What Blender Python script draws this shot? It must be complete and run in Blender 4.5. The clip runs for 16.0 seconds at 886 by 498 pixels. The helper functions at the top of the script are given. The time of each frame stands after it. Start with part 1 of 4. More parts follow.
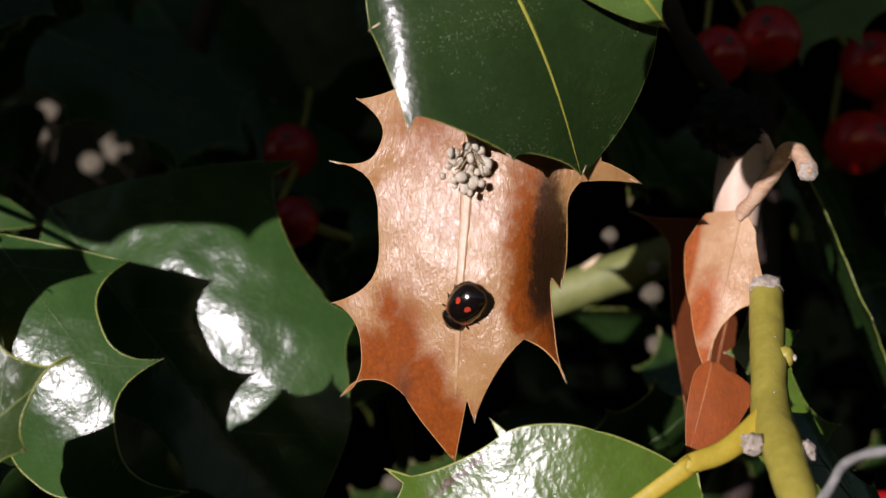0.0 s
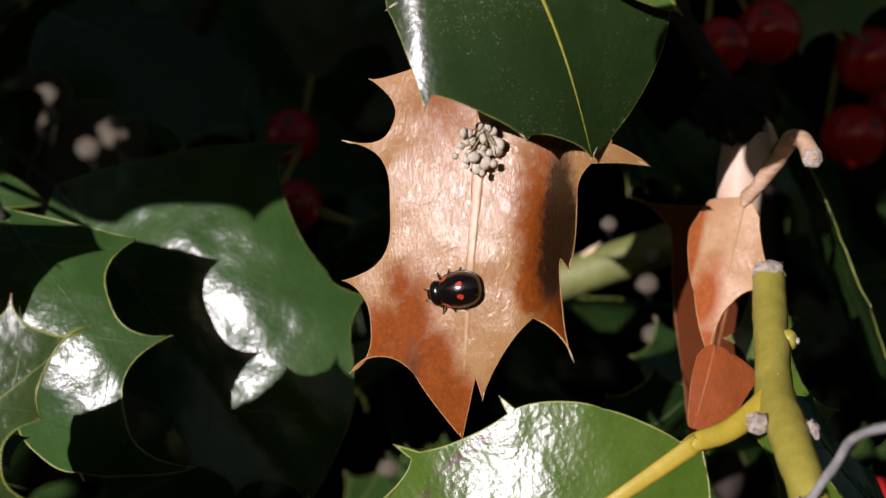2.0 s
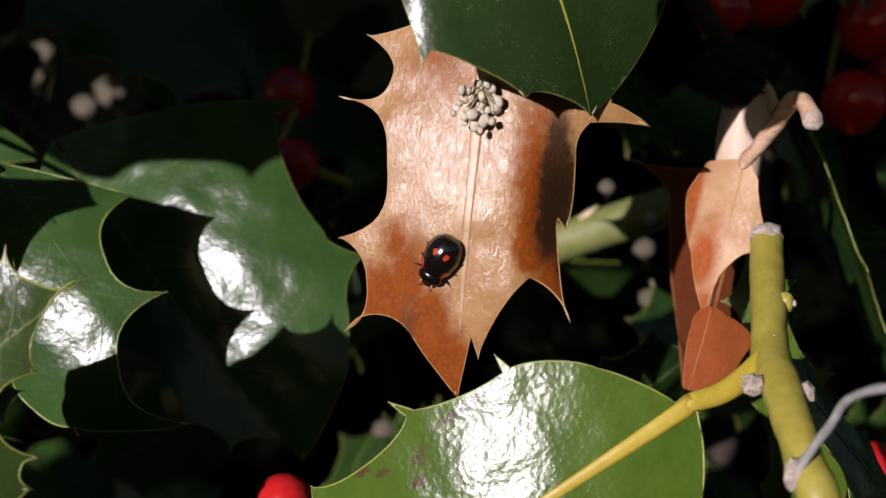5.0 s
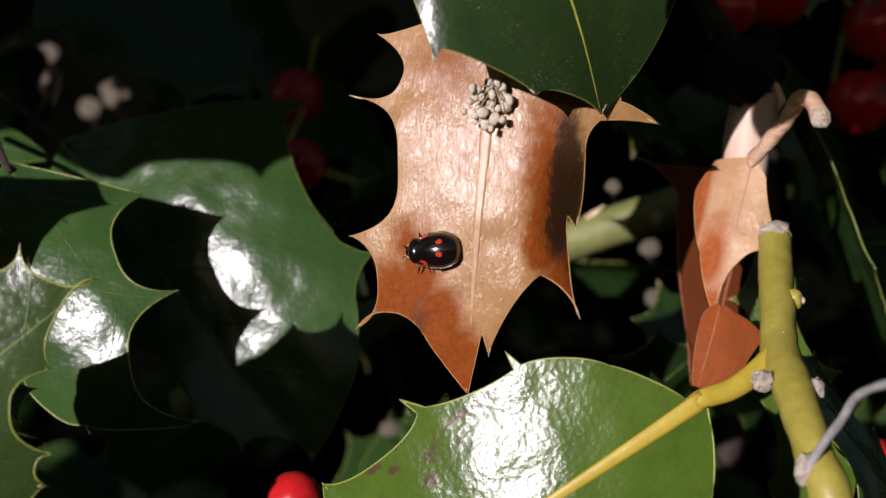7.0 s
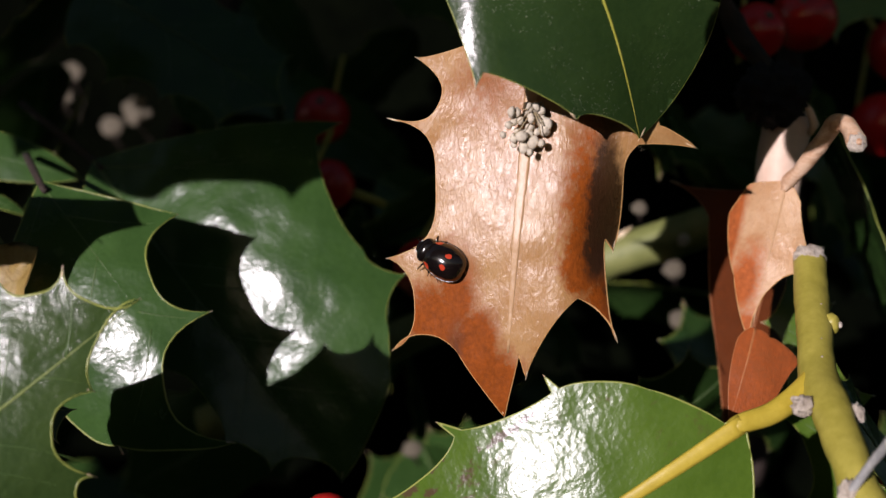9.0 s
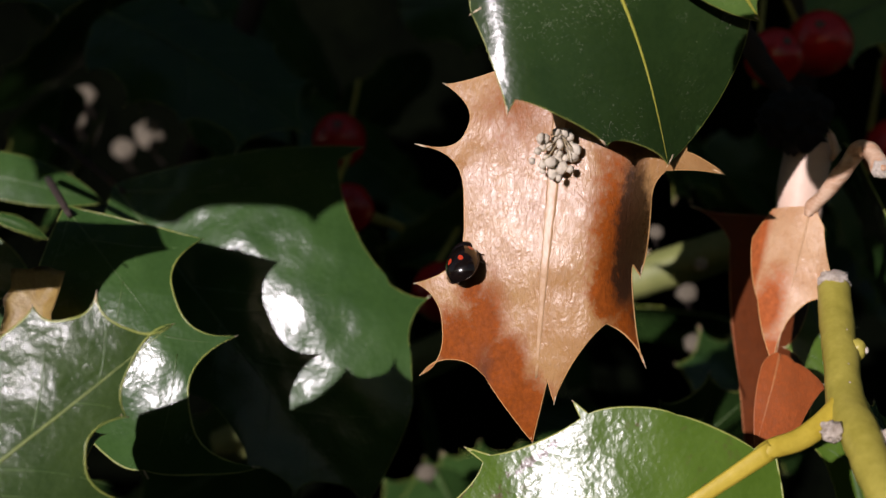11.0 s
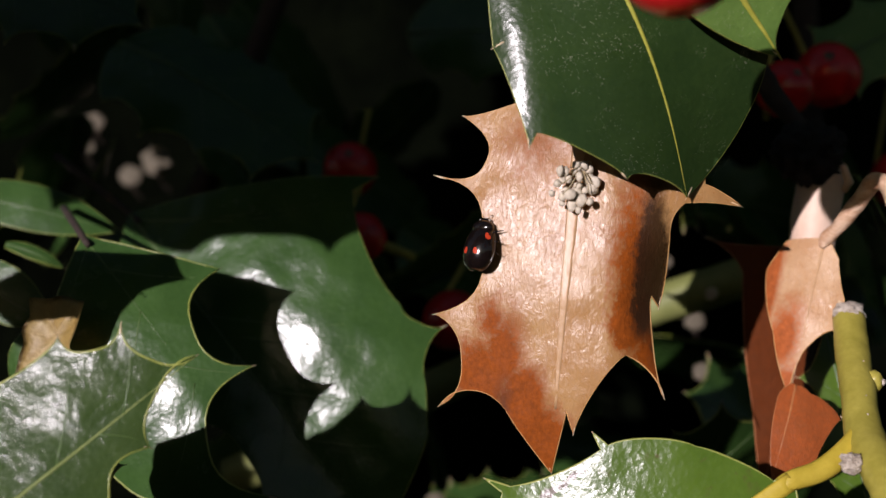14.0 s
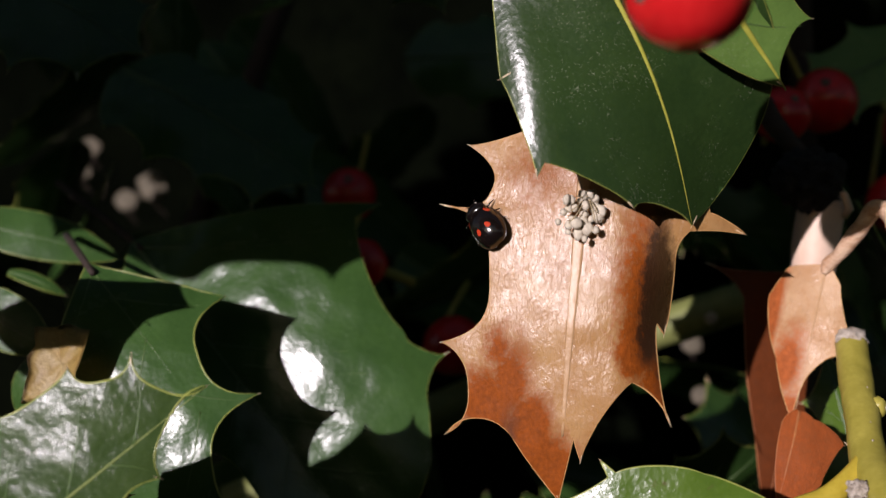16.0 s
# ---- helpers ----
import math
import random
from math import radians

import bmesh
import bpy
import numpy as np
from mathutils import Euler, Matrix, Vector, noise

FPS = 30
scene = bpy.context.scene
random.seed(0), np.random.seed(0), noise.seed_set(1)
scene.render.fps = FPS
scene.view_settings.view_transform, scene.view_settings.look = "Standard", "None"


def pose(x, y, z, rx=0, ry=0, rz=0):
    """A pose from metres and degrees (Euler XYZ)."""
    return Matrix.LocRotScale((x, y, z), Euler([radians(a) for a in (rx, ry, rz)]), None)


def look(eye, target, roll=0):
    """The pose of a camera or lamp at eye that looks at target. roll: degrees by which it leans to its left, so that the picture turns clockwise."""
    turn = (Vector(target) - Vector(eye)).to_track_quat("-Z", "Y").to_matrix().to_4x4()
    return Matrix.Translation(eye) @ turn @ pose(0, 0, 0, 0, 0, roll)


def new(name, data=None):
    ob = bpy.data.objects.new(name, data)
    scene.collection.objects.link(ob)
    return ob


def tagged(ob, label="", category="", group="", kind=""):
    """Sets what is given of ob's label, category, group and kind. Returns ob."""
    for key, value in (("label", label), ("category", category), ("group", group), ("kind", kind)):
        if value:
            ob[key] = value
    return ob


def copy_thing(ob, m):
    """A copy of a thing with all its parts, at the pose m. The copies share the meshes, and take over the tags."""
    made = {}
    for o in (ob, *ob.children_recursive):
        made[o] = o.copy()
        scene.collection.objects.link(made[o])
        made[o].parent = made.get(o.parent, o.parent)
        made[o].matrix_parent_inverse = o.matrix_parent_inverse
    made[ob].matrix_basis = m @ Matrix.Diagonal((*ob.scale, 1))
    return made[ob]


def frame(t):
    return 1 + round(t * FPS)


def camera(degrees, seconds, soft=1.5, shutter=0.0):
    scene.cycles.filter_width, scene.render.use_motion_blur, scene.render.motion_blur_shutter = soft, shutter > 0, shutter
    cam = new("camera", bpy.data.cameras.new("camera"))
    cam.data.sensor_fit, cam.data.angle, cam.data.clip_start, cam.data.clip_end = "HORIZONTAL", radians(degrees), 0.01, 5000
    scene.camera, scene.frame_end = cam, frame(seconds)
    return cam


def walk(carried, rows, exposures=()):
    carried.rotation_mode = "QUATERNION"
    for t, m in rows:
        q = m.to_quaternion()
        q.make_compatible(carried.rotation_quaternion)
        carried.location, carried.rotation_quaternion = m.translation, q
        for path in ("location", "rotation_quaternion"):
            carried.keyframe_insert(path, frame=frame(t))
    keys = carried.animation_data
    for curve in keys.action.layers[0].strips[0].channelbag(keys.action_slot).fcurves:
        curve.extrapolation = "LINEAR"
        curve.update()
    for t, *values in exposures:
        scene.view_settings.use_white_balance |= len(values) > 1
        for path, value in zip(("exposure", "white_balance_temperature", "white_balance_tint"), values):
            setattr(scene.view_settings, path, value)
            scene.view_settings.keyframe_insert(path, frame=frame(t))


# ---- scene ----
# A sunlit holly bush seen from a hand's width: a ladybird walks over a dead leaf.
# Plan sizes are in millimetres and become metres through MM.
MM = 0.001
cam = camera(40.0, 16.0)
PATH = [
    (0, (0.00354, -0.11364, 0.00302), (0.00167, 0.00130, 0.00608), -1.34),
    (0.5, (0.00257, -0.11419, 0.00283), (0.00167, 0.00076, 0.00596), -1.21),
    (1, (0.00230, -0.11394, 0.00230), (0.00177, 0.00101, 0.00564), -1.01),
    (1.5, (0.00150, -0.11430, 0.00167), (0.00123, 0.00065, 0.00501), -0.76),
    (2, (0.00090, -0.11496, 0.00128), (0.00070, 0.00000, 0.00414), -0.55),
    (2.5, (0.00111, -0.11486, 0.00150), (0.00076, 0.00012, 0.00351), -0.39),
    (3, (0.00127, -0.11456, 0.00151), (0.00072, 0.00043, 0.00293), -0.20),
    (3.5, (0.00088, -0.11470, 0.00116), (0.00060, 0.00029, 0.00157), -0.01),
    (4, (0.00090, -0.11493, 0.00068), (0.00085, 0.00007, 0.00070), 0.13),
    (6.5, (0.00078, -0.11355, 0.00034), (0.00105, 0.00145, -0.00019), 0.04),
    (7, (0.00000, -0.11500, 0.00000), (-0.00000, -0.00000, 0.00001), 0.00),
    (7.5, (-0.00047, -0.11568, 0.00030), (-0.00108, -0.00068, 0.00045), -0.02),
    (8, (-0.00124, -0.11474, 0.00055), (-0.00218, 0.00026, 0.00101), 0.04),
    (8.5, (-0.00201, -0.11434, 0.00077), (-0.00306, 0.00065, 0.00170), 0.17),
    (9, (-0.00287, -0.11513, 0.00052), (-0.00350, -0.00014, 0.00214), 0.28),
    (11.5, (-0.00639, -0.11585, 0.00096), (-0.00660, -0.00091, 0.00486), 0.38),
    (12, (-0.00702, -0.11641, 0.00089), (-0.00683, -0.00149, 0.00510), 0.39),
    (12.5, (-0.00759, -0.11644, 0.00135), (-0.00702, -0.00153, 0.00589), 0.36),
    (13, (-0.00744, -0.11553, 0.00159), (-0.00722, -0.00063, 0.00634), 0.36),
    (13.5, (-0.00743, -0.11547, 0.00183), (-0.00748, -0.00058, 0.00708), 0.40),
    (14, (-0.00809, -0.11625, 0.00152), (-0.00802, -0.00140, 0.00741), 0.48),
    (14.5, (-0.00847, -0.11761, 0.00115), (-0.00826, -0.00277, 0.00728), 0.43),
    (15, (-0.00965, -0.11787, 0.00162), (-0.00844, -0.00307, 0.00827), 0.37),
    (15.5, (-0.00976, -0.11705, 0.00193), (-0.00847, -0.00228, 0.00912), 0.31),
    (16, (-0.00989, -0.11687, 0.00231), (-0.00867, -0.00214, 0.01006), 0.28),
]
walk(cam, [(t, look(eye, target, roll)) for t, eye, target, roll in PATH])
cam.data.dof.use_dof = True
cam.data.dof.focus_distance = 0.114
cam.data.dof.aperture_fstop = 28.0

# ---- light ----
SUN_WAY = Vector((0.48, 0.86, -0.16)).normalized()
world = bpy.data.worlds.new("sky")
scene.world = world
world.use_nodes = True
wn = world.node_tree
sky = wn.nodes.new("ShaderNodeTexSky")
sky.sky_type = "NISHITA"
sky.sun_disc = False
sky.sun_elevation = math.asin(-SUN_WAY.z)
sky.sun_rotation = math.atan2(-SUN_WAY.x, -SUN_WAY.y)
wn.links.new(sky.outputs[0], wn.nodes["Background"].inputs[0])
wn.nodes["Background"].inputs[1].default_value = 0.040
sun = new("sun", bpy.data.lights.new("sun", "SUN"))
sun.data.energy = 5.0
sun.data.angle = radians(0.53)
sun.data.color = (1.0, 0.90, 0.965)
sun.matrix_world = look((-0.3, -0.3, 0.12), Vector((-0.3, -0.3, 0.12)) + SUN_WAY)
scene.view_settings.exposure = -0.1


# ---- materials ----
class Nodes:
    """Small shorthand for building one node material."""

    def __init__(self, name):
        self.mat = bpy.data.materials.new(name)
        self.mat.use_nodes = True
        self.tree = self.mat.node_tree
        self.bsdf = self.tree.nodes["Principled BSDF"]

    def put(self, kind, **values):
        n = self.tree.nodes.new("ShaderNode" + kind)
        for key, value in values.items():
            n.inputs[key].default_value = value
        return n

    def link(self, a, b):
        self.tree.links.new(a, b)

    def noise(self, scale, detail=4.0, rough=0.55, stretch=(1, 1, 1), space="Object", distort=0.0):
        tc = self.put("TexCoord")
        mp = self.put("Mapping")
        mp.inputs["Scale"].default_value = stretch
        self.link(tc.outputs[space], mp.inputs["Vector"])
        n = self.put("TexNoise", Scale=scale, Detail=detail, Roughness=rough, Distortion=distort)
        self.link(mp.outputs[0], n.inputs["Vector"])
        return n.outputs["Fac"]

    def voronoi(self, scale, feature="F1", stretch=(1, 1, 1), space="Object", stir=0.0):
        tc = self.put("TexCoord")
        mp = self.put("Mapping")
        mp.inputs["Scale"].default_value = stretch
        self.link(tc.outputs[space], mp.inputs["Vector"])
        if stir:
            w = self.put("TexNoise", Scale=scale * 0.8, Detail=3.0)
            self.link(mp.outputs[0], w.inputs["Vector"])
            push = self.put("VectorMath")
            push.operation = "MULTIPLY_ADD"
            push.inputs[1].default_value = (stir / scale,) * 3
            self.link(w.outputs["Color"], push.inputs[0])
            self.link(mp.outputs[0], push.inputs[2])
            mp = push
        n = self.put("TexVoronoi", Scale=scale)
        n.feature = feature
        self.link(mp.outputs[0], n.inputs["Vector"])
        return n.outputs["Distance"]

    def ramp(self, fac, stops):
        r = self.put("ValToRGB")
        e = r.color_ramp.elements
        while len(e) < len(stops):
            e.new(0.5)
        for slot, (at, colour) in zip(e, stops):
            slot.position = at
            slot.color = (*colour, 1) if len(colour) == 3 else colour
        self.link(fac, r.inputs[0])
        return r.outputs[0]

    def mix(self, fac, a, b, blend="MIX"):
        m = self.put("Mix")
        m.data_type = "RGBA"
        m.blend_type = blend
        for slot, value in ((0, fac), (6, a), (7, b)):
            if isinstance(value, (int, float)):
                m.inputs[slot].default_value = value
            elif isinstance(value, tuple):
                m.inputs[slot].default_value = (*value, 1)
            else:
                self.link(value, m.inputs[slot])
        return m.outputs[2]

    def math(self, op, a, b=0.0, c=0.0):
        m = self.put("Math")
        m.operation = op
        for slot, value in enumerate((a, b, c)):
            if isinstance(value, (int, float)):
                m.inputs[slot].default_value = value
            else:
                self.link(value, m.inputs[slot])
        return m.outputs[0]

    def bump(self, *layers):
        """Layers of (height, distance in millimetres)."""
        last = None
        for height, distance in layers:
            b = self.put("Bump", Strength=1.0, Distance=distance * MM)
            self.link(height, b.inputs["Height"])
            if last:
                self.link(last, b.inputs["Normal"])
            last = b.outputs[0]
        self.link(last, self.bsdf.inputs["Normal"])

    def done(self, colour, rough=0.5, **values):
        if isinstance(colour, tuple):
            self.bsdf.inputs["Base Color"].default_value = (*colour, 1)
        else:
            self.link(colour, self.bsdf.inputs["Base Color"])
        if isinstance(rough, (int, float)):
            self.bsdf.inputs["Roughness"].default_value = rough
        else:
            self.link(rough, self.bsdf.inputs["Roughness"])
        for key, value in values.items():
            self.bsdf.inputs[key.replace("_", " ")].default_value = value
        return self.mat


def leaf_green(name, dark, light, rough=(0.20, 0.31), spots=0.0, dust=0.0, relief=0.035, blots=(), crease=0.0, shine=0.42):
    n = Nodes(name)
    big = n.noise(160, 5, 0.6)
    fine = n.noise(1900, 3, 0.6)
    cells = n.voronoi(1500, "F1")
    colour = n.ramp(n.math("ADD", n.math("MULTIPLY", big, 0.75), n.math("MULTIPLY", fine, 0.25)), [(0.3, dark), (0.72, light)])
    if spots:
        blot = n.ramp(n.noise(420, 3, 0.7), [(0.62, (0, 0, 0)), (0.70, (1, 1, 1))])
        zone = n.ramp(n.noise(70, 2), [(0.45, (0, 0, 0)), (0.6, (1, 1, 1))])
        colour = n.mix(n.math("MULTIPLY", n.math("MULTIPLY", blot, zone), spots), colour, (0.09, 0.045, 0.03))
    for a, c, ra, rc in blots:
        uv = n.put("UVMap")
        split = n.put("SeparateXYZ")
        n.link(uv.outputs[0], split.inputs[0])
        p = n.math("DIVIDE", n.math("SUBTRACT", split.outputs[0], a), ra)
        q = n.math("DIVIDE", n.math("SUBTRACT", split.outputs[1], c), rc)
        near = n.math("SUBTRACT", 1.0, n.math("SQRT", n.math("ADD", n.math("MULTIPLY", p, p), n.math("MULTIPLY", q, q))))
        stain = n.ramp(n.math("ADD", near, n.math("MULTIPLY", n.math("SUBTRACT", n.noise(700, 4, 0.7), 0.5), 3.2)), [(0.35, (0, 0, 0)), (0.7, (1, 1, 1))])
        colour = n.mix(n.math("MULTIPLY", stain, 0.85), colour, (0.075, 0.038, 0.024))
    if dust:
        motes = n.ramp(n.voronoi(4200), [(0.10, (1, 1, 1)), (0.2, (0, 0, 0))])
        zone = n.ramp(n.noise(150, 5, 0.78), [(0.52, (0.03, 0.03, 0.03)), (0.62, (1, 1, 1))])
        colour = n.mix(n.math("MULTIPLY", n.math("MULTIPLY", motes, zone), dust), colour, (0.55, 0.56, 0.42))
    r = n.ramp(n.noise(300, 4, 0.7), [(0.3, (rough[0],) * 3), (0.75, (rough[1],) * 3)])
    layers = [(n.noise(330, 3, 0.5), relief), (cells, 0.02), (fine, 0.03)]
    if crease:
        lines = n.ramp(n.voronoi(260, "DISTANCE_TO_EDGE", (1.0, 1.5, 1.0)), [(0.0, (0, 0, 0)), (0.16, (1, 1, 1))])
        layers += [(lines, crease * 0.5), (n.noise(1300, 5, 0.65, distort=0.8), crease), (n.noise(3400, 4, 0.7, (0.7, 1.2, 1.0), distort=0.6), crease * 0.5)]
    n.bump(*layers)
    return n.done(colour, r, Specular_IOR_Level=shine)


def dead_leaf(name, tan, rust, dark, zones, burns=(), pale=(), allover=0.0, shine=0.6):
    """Zones and burns: (along, across, half length, half width, strength) of rusty and of scorched patches on the blade."""
    n = Nodes(name)
    uv = n.put("UVMap")
    split = n.put("SeparateXYZ")
    n.link(uv.outputs[0], split.inputs[0])
    big = n.noise(210, 4, 0.6, distort=0.4)
    mottle = n.noise(1100, 8, 0.72, distort=0.2)
    grain = n.noise(2600, 4, 0.6)
    along = n.math("ADD", split.outputs[0], n.math("MULTIPLY", n.math("SUBTRACT", big, 0.5), 0.14))
    across = n.math("ADD", split.outputs[1], n.math("MULTIPLY", n.math("SUBTRACT", mottle, 0.5), 0.16))

    def patches(rows):
        total = None
        for a, c, ra, rc, strength in rows:
            p = n.math("DIVIDE", n.math("SUBTRACT", along, a), ra)
            q = n.math("DIVIDE", n.math("SUBTRACT", across, c), rc)
            d = n.math("SQRT", n.math("ADD", n.math("MULTIPLY", p, p), n.math("MULTIPLY", q, q)))
            one = n.math("MULTIPLY", n.math("SUBTRACT", 1.4, d), strength)
            total = one if total is None else n.math("MAXIMUM", total, one)
        return total

    deep = tuple(c * k for c, k in zip(tan, (0.80, 0.68, 0.56)))
    base = n.mix(n.ramp(big, [(0.36, (0, 0, 0)), (0.66, (1, 1, 1))]), tan, deep)
    base = n.mix(n.math("MULTIPLY", n.ramp(grain, [(0.50, (0, 0, 0)), (0.72, (1, 1, 1))]), 0.22), base, tuple(0.55 * c for c in tan))
    stir = n.math("MULTIPLY", n.math("SUBTRACT", n.math("ADD", n.math("MULTIPLY", mottle, 0.65), n.math("MULTIPLY", grain, 0.35)), 0.5), 1.15)
    rusty = n.math("ADD", n.math("MAXIMUM", patches(zones), allover - 0.3), stir)
    if pale:
        rusty = n.math("SUBTRACT", rusty, n.math("MAXIMUM", patches(pale), 0.0))
    tone = n.mix(n.ramp(n.math("ADD", n.math("MULTIPLY", mottle, 0.6), n.math("MULTIPLY", grain, 0.4)), [(0.34, (0, 0, 0)), (0.64, (1, 1, 1))]), tuple(0.62 * c for c in rust), tuple(1.22 * c for c in rust))
    worn = n.ramp(rusty, [(-0.05, (0, 0, 0)), (0.72, (1, 1, 1))])
    colour = n.mix(n.math("MULTIPLY", worn, 0.96), base, tone)
    if burns:
        burnt = n.math("ADD", patches(burns), stir)
        colour = n.mix(n.math("MULTIPLY", n.ramp(burnt, [(0.1, (0, 0, 0)), (1.0, (1, 1, 1))]), 0.92), colour, dark)
    speck = n.ramp(n.noise(3300, 2, 0.5), [(0.70, (0, 0, 0)), (0.76, (1, 1, 1))])
    colour = n.mix(n.math("MULTIPLY", speck, 0.35), colour, tuple(0.6 * c for c in rust))
    r = n.ramp(n.noise(1300, 4, 0.7), [(0.3, (0.24,) * 3), (0.75, (0.36,) * 3)])
    r = n.mix(n.math("MULTIPLY", worn, 0.75), r, (0.58, 0.58, 0.58))
    folds = n.noise(420, 4, 0.6, (0.7, 1.1, 1.0), distort=0.5)
    fibre = n.noise(1900, 5, 0.66, (0.45, 1.25, 1.0), distort=1.6)
    crinkle = n.noise(900, 4, 0.62, (0.75, 1.15, 1.0), distort=1.8)
    n.bump((folds, 0.060), (crinkle, 0.062), (fibre, 0.044), (grain, 0.010))
    gloss = n.mix(worn, (shine,) * 3, (shine * 0.12,) * 3)
    if burns:
        gloss = n.mix(n.ramp(burnt, [(0.1, (0, 0, 0)), (0.8, (1, 1, 1))]), gloss, (shine * 0.4,) * 3)
    n.link(gloss, n.bsdf.inputs["Specular IOR Level"])
    return n.done(colour, r)


def plain(name, dark, light, scale, rough=0.5, relief=0.1, stretch=(1, 1, 1), **values):
    n = Nodes(name)
    f = n.noise(scale, 5, 0.6, stretch)
    g = n.noise(scale * 5, 3, 0.6, stretch)
    colour = n.ramp(n.math("ADD", n.math("MULTIPLY", f, 0.65), n.math("MULTIPLY", g, 0.35)), [(0.32, dark), (0.68, light)])
    n.bump((f, relief), (g, relief * 0.4))
    return n.done(colour, rough, **values)


GREEN_LEAF = leaf_green("leaf_green", (0.026, 0.062, 0.014), (0.048, 0.102, 0.024), rough=(0.20, 0.30), relief=0.026, crease=0.005)
DUSTY_LEAF = leaf_green("leaf_green_dusty", (0.015, 0.034, 0.009), (0.030, 0.058, 0.014), rough=(0.22, 0.30), dust=0.7, relief=0.014, crease=0.005)
WRINKLED_LEAF = leaf_green("leaf_green_wrinkled", (0.026, 0.052, 0.012), (0.052, 0.086, 0.022), rough=(0.17, 0.27), dust=0.12, relief=0.08, crease=0.036)
SPOTTED_LEAF = leaf_green("leaf_green_spotted", (0.046, 0.090, 0.009), (0.080, 0.138, 0.016), rough=(0.17, 0.25), spots=0.5, relief=0.010, shine=0.24, crease=0.009, blots=[(0.88, -0.74, 0.06, 0.06), (0.82, -0.66, 0.05, 0.05), (0.75, -0.50, 0.06, 0.08), (0.70, -0.62, 0.07, 0.10), (0.78, -0.80, 0.07, 0.06), (0.46, -0.73, 0.04, 0.03), (0.20, -0.04, 0.03, 0.03), (0.56, -0.72, 0.10, 0.04), (0.92, -0.50, 0.06, 0.12)])
PALE_LEAF = leaf_green("leaf_green_pale", (0.08, 0.15, 0.03), (0.13, 0.22, 0.05), dust=0.35)
DEAD_TAN = dead_leaf(
    "dead_leaf_tan", (0.395, 0.222, 0.086), (0.235, 0.052, 0.005), (0.022, 0.011, 0.005),
    [(0.72, -0.36, 0.11, 0.15, 0.85), (0.64, -0.45, 0.06, 0.10, 0.7), (0.80, -0.50, 0.12, 0.20, 1.0), (0.86, -0.22, 0.12, 0.16, 1.3), (0.95, -0.05, 0.12, 0.18, 1.3), (0.61, 0.41, 0.08, 0.12, 1.2), (0.55, 0.36, 0.10, 0.08, 0.7), (0.44, 0.38, 0.24, 0.13, 0.7), (0.20, -0.29, 0.09, 0.24, 0.35), (0.70, 0.55, 0.10, 0.12, 0.9)],
    [(0.44, 0.50, 0.14, 0.09, 1.7), (0.53, 0.49, 0.11, 0.08, 1.7), (0.66, 0.58, 0.08, 0.05, 0.9), (0.86, -0.34, 0.10, 0.06, 0.5)],
    [(0.75, 0.22, 0.09, 0.14, 1.3)], shine=0.62,
)
DEAD_RUST = dead_leaf("dead_leaf_rust", (0.56, 0.36, 0.205), (0.36, 0.09, 0.022), (0.10, 0.03, 0.015), [(0.35, -0.95, 0.5, 0.26, 1.2), (0.66, -0.35, 0.22, 0.30, 0.9), (0.95, 0.0, 0.14, 0.5, 0.9)])
# Brown dead leaf with the shade behind the folded leaf put into its colour.
DEAD_SHADED = dead_leaf("dead_leaf_shaded", (0.14, 0.045, 0.018), (0.13, 0.034, 0.010), (0.05, 0.016, 0.008), [(0.5, 0.0, 0.5, 0.6, 0.4)], (), (), 0.8, 0.2)
DEAD_RED = dead_leaf("dead_leaf_red", (0.30, 0.095, 0.032), (0.30, 0.072, 0.018), (0.10, 0.03, 0.015), [(0.5, 0.0, 0.5, 0.6, 0.4)], (), (), 0.8, 0.3)
RIM_GREEN = plain("leaf_rim", (0.20, 0.24, 0.04), (0.36, 0.38, 0.09), 700, 0.35, 0.03)
RIM_DEAD = plain("dead_leaf_rim", (0.50, 0.25, 0.08), (0.72, 0.44, 0.18), 600, 0.4, 0.04)
RIB_GREEN = plain("leaf_rib", (0.30, 0.30, 0.035), (0.46, 0.44, 0.08), 500, 0.4, 0.04)
RIB_GOLD = plain("leaf_rib_golden", (0.40, 0.30, 0.028), (0.52, 0.40, 0.05), 400, 0.42, 0.05)
VEIN_GREEN = plain("leaf_vein", (0.045, 0.085, 0.022), (0.085, 0.14, 0.036), 500, 0.4, 0.02)
VEIN_PALE = plain("leaf_vein_pale", (0.14, 0.18, 0.045), (0.22, 0.26, 0.07), 500, 0.4, 0.02)
RIB_DEAD = plain("dead_leaf_rib", (0.40, 0.235, 0.11), (0.50, 0.31, 0.16), 900, 0.36, 0.06)
RIM_RUST = plain("dead_leaf_rim_rust", (0.26, 0.08, 0.025), (0.42, 0.16, 0.05), 600, 0.5, 0.04)
THORN = plain("thorn", (0.55, 0.38, 0.20), (0.78, 0.66, 0.46), 900, 0.35, 0.02)
STEM_GREEN = plain("stem_green", (0.28, 0.245, 0.034), (0.42, 0.36, 0.068), 320, 0.45, 0.09)
BRANCH_GREEN = plain("branch_green", (0.15, 0.17, 0.045), (0.25, 0.26, 0.085), 260, 0.6, 0.09)
CORK = plain("cork_scar", (0.28, 0.22, 0.16), (0.72, 0.64, 0.54), 900, 0.85, 0.5)
TWIG_TAN = plain("twig_tan", (0.42, 0.20, 0.09), (0.68, 0.50, 0.35), 700, 0.6, 0.3, (0.4, 1, 1))
BARK_RUST = plain("bark_rust", (0.22, 0.08, 0.03), (0.42, 0.18, 0.07), 900, 0.7, 0.3)
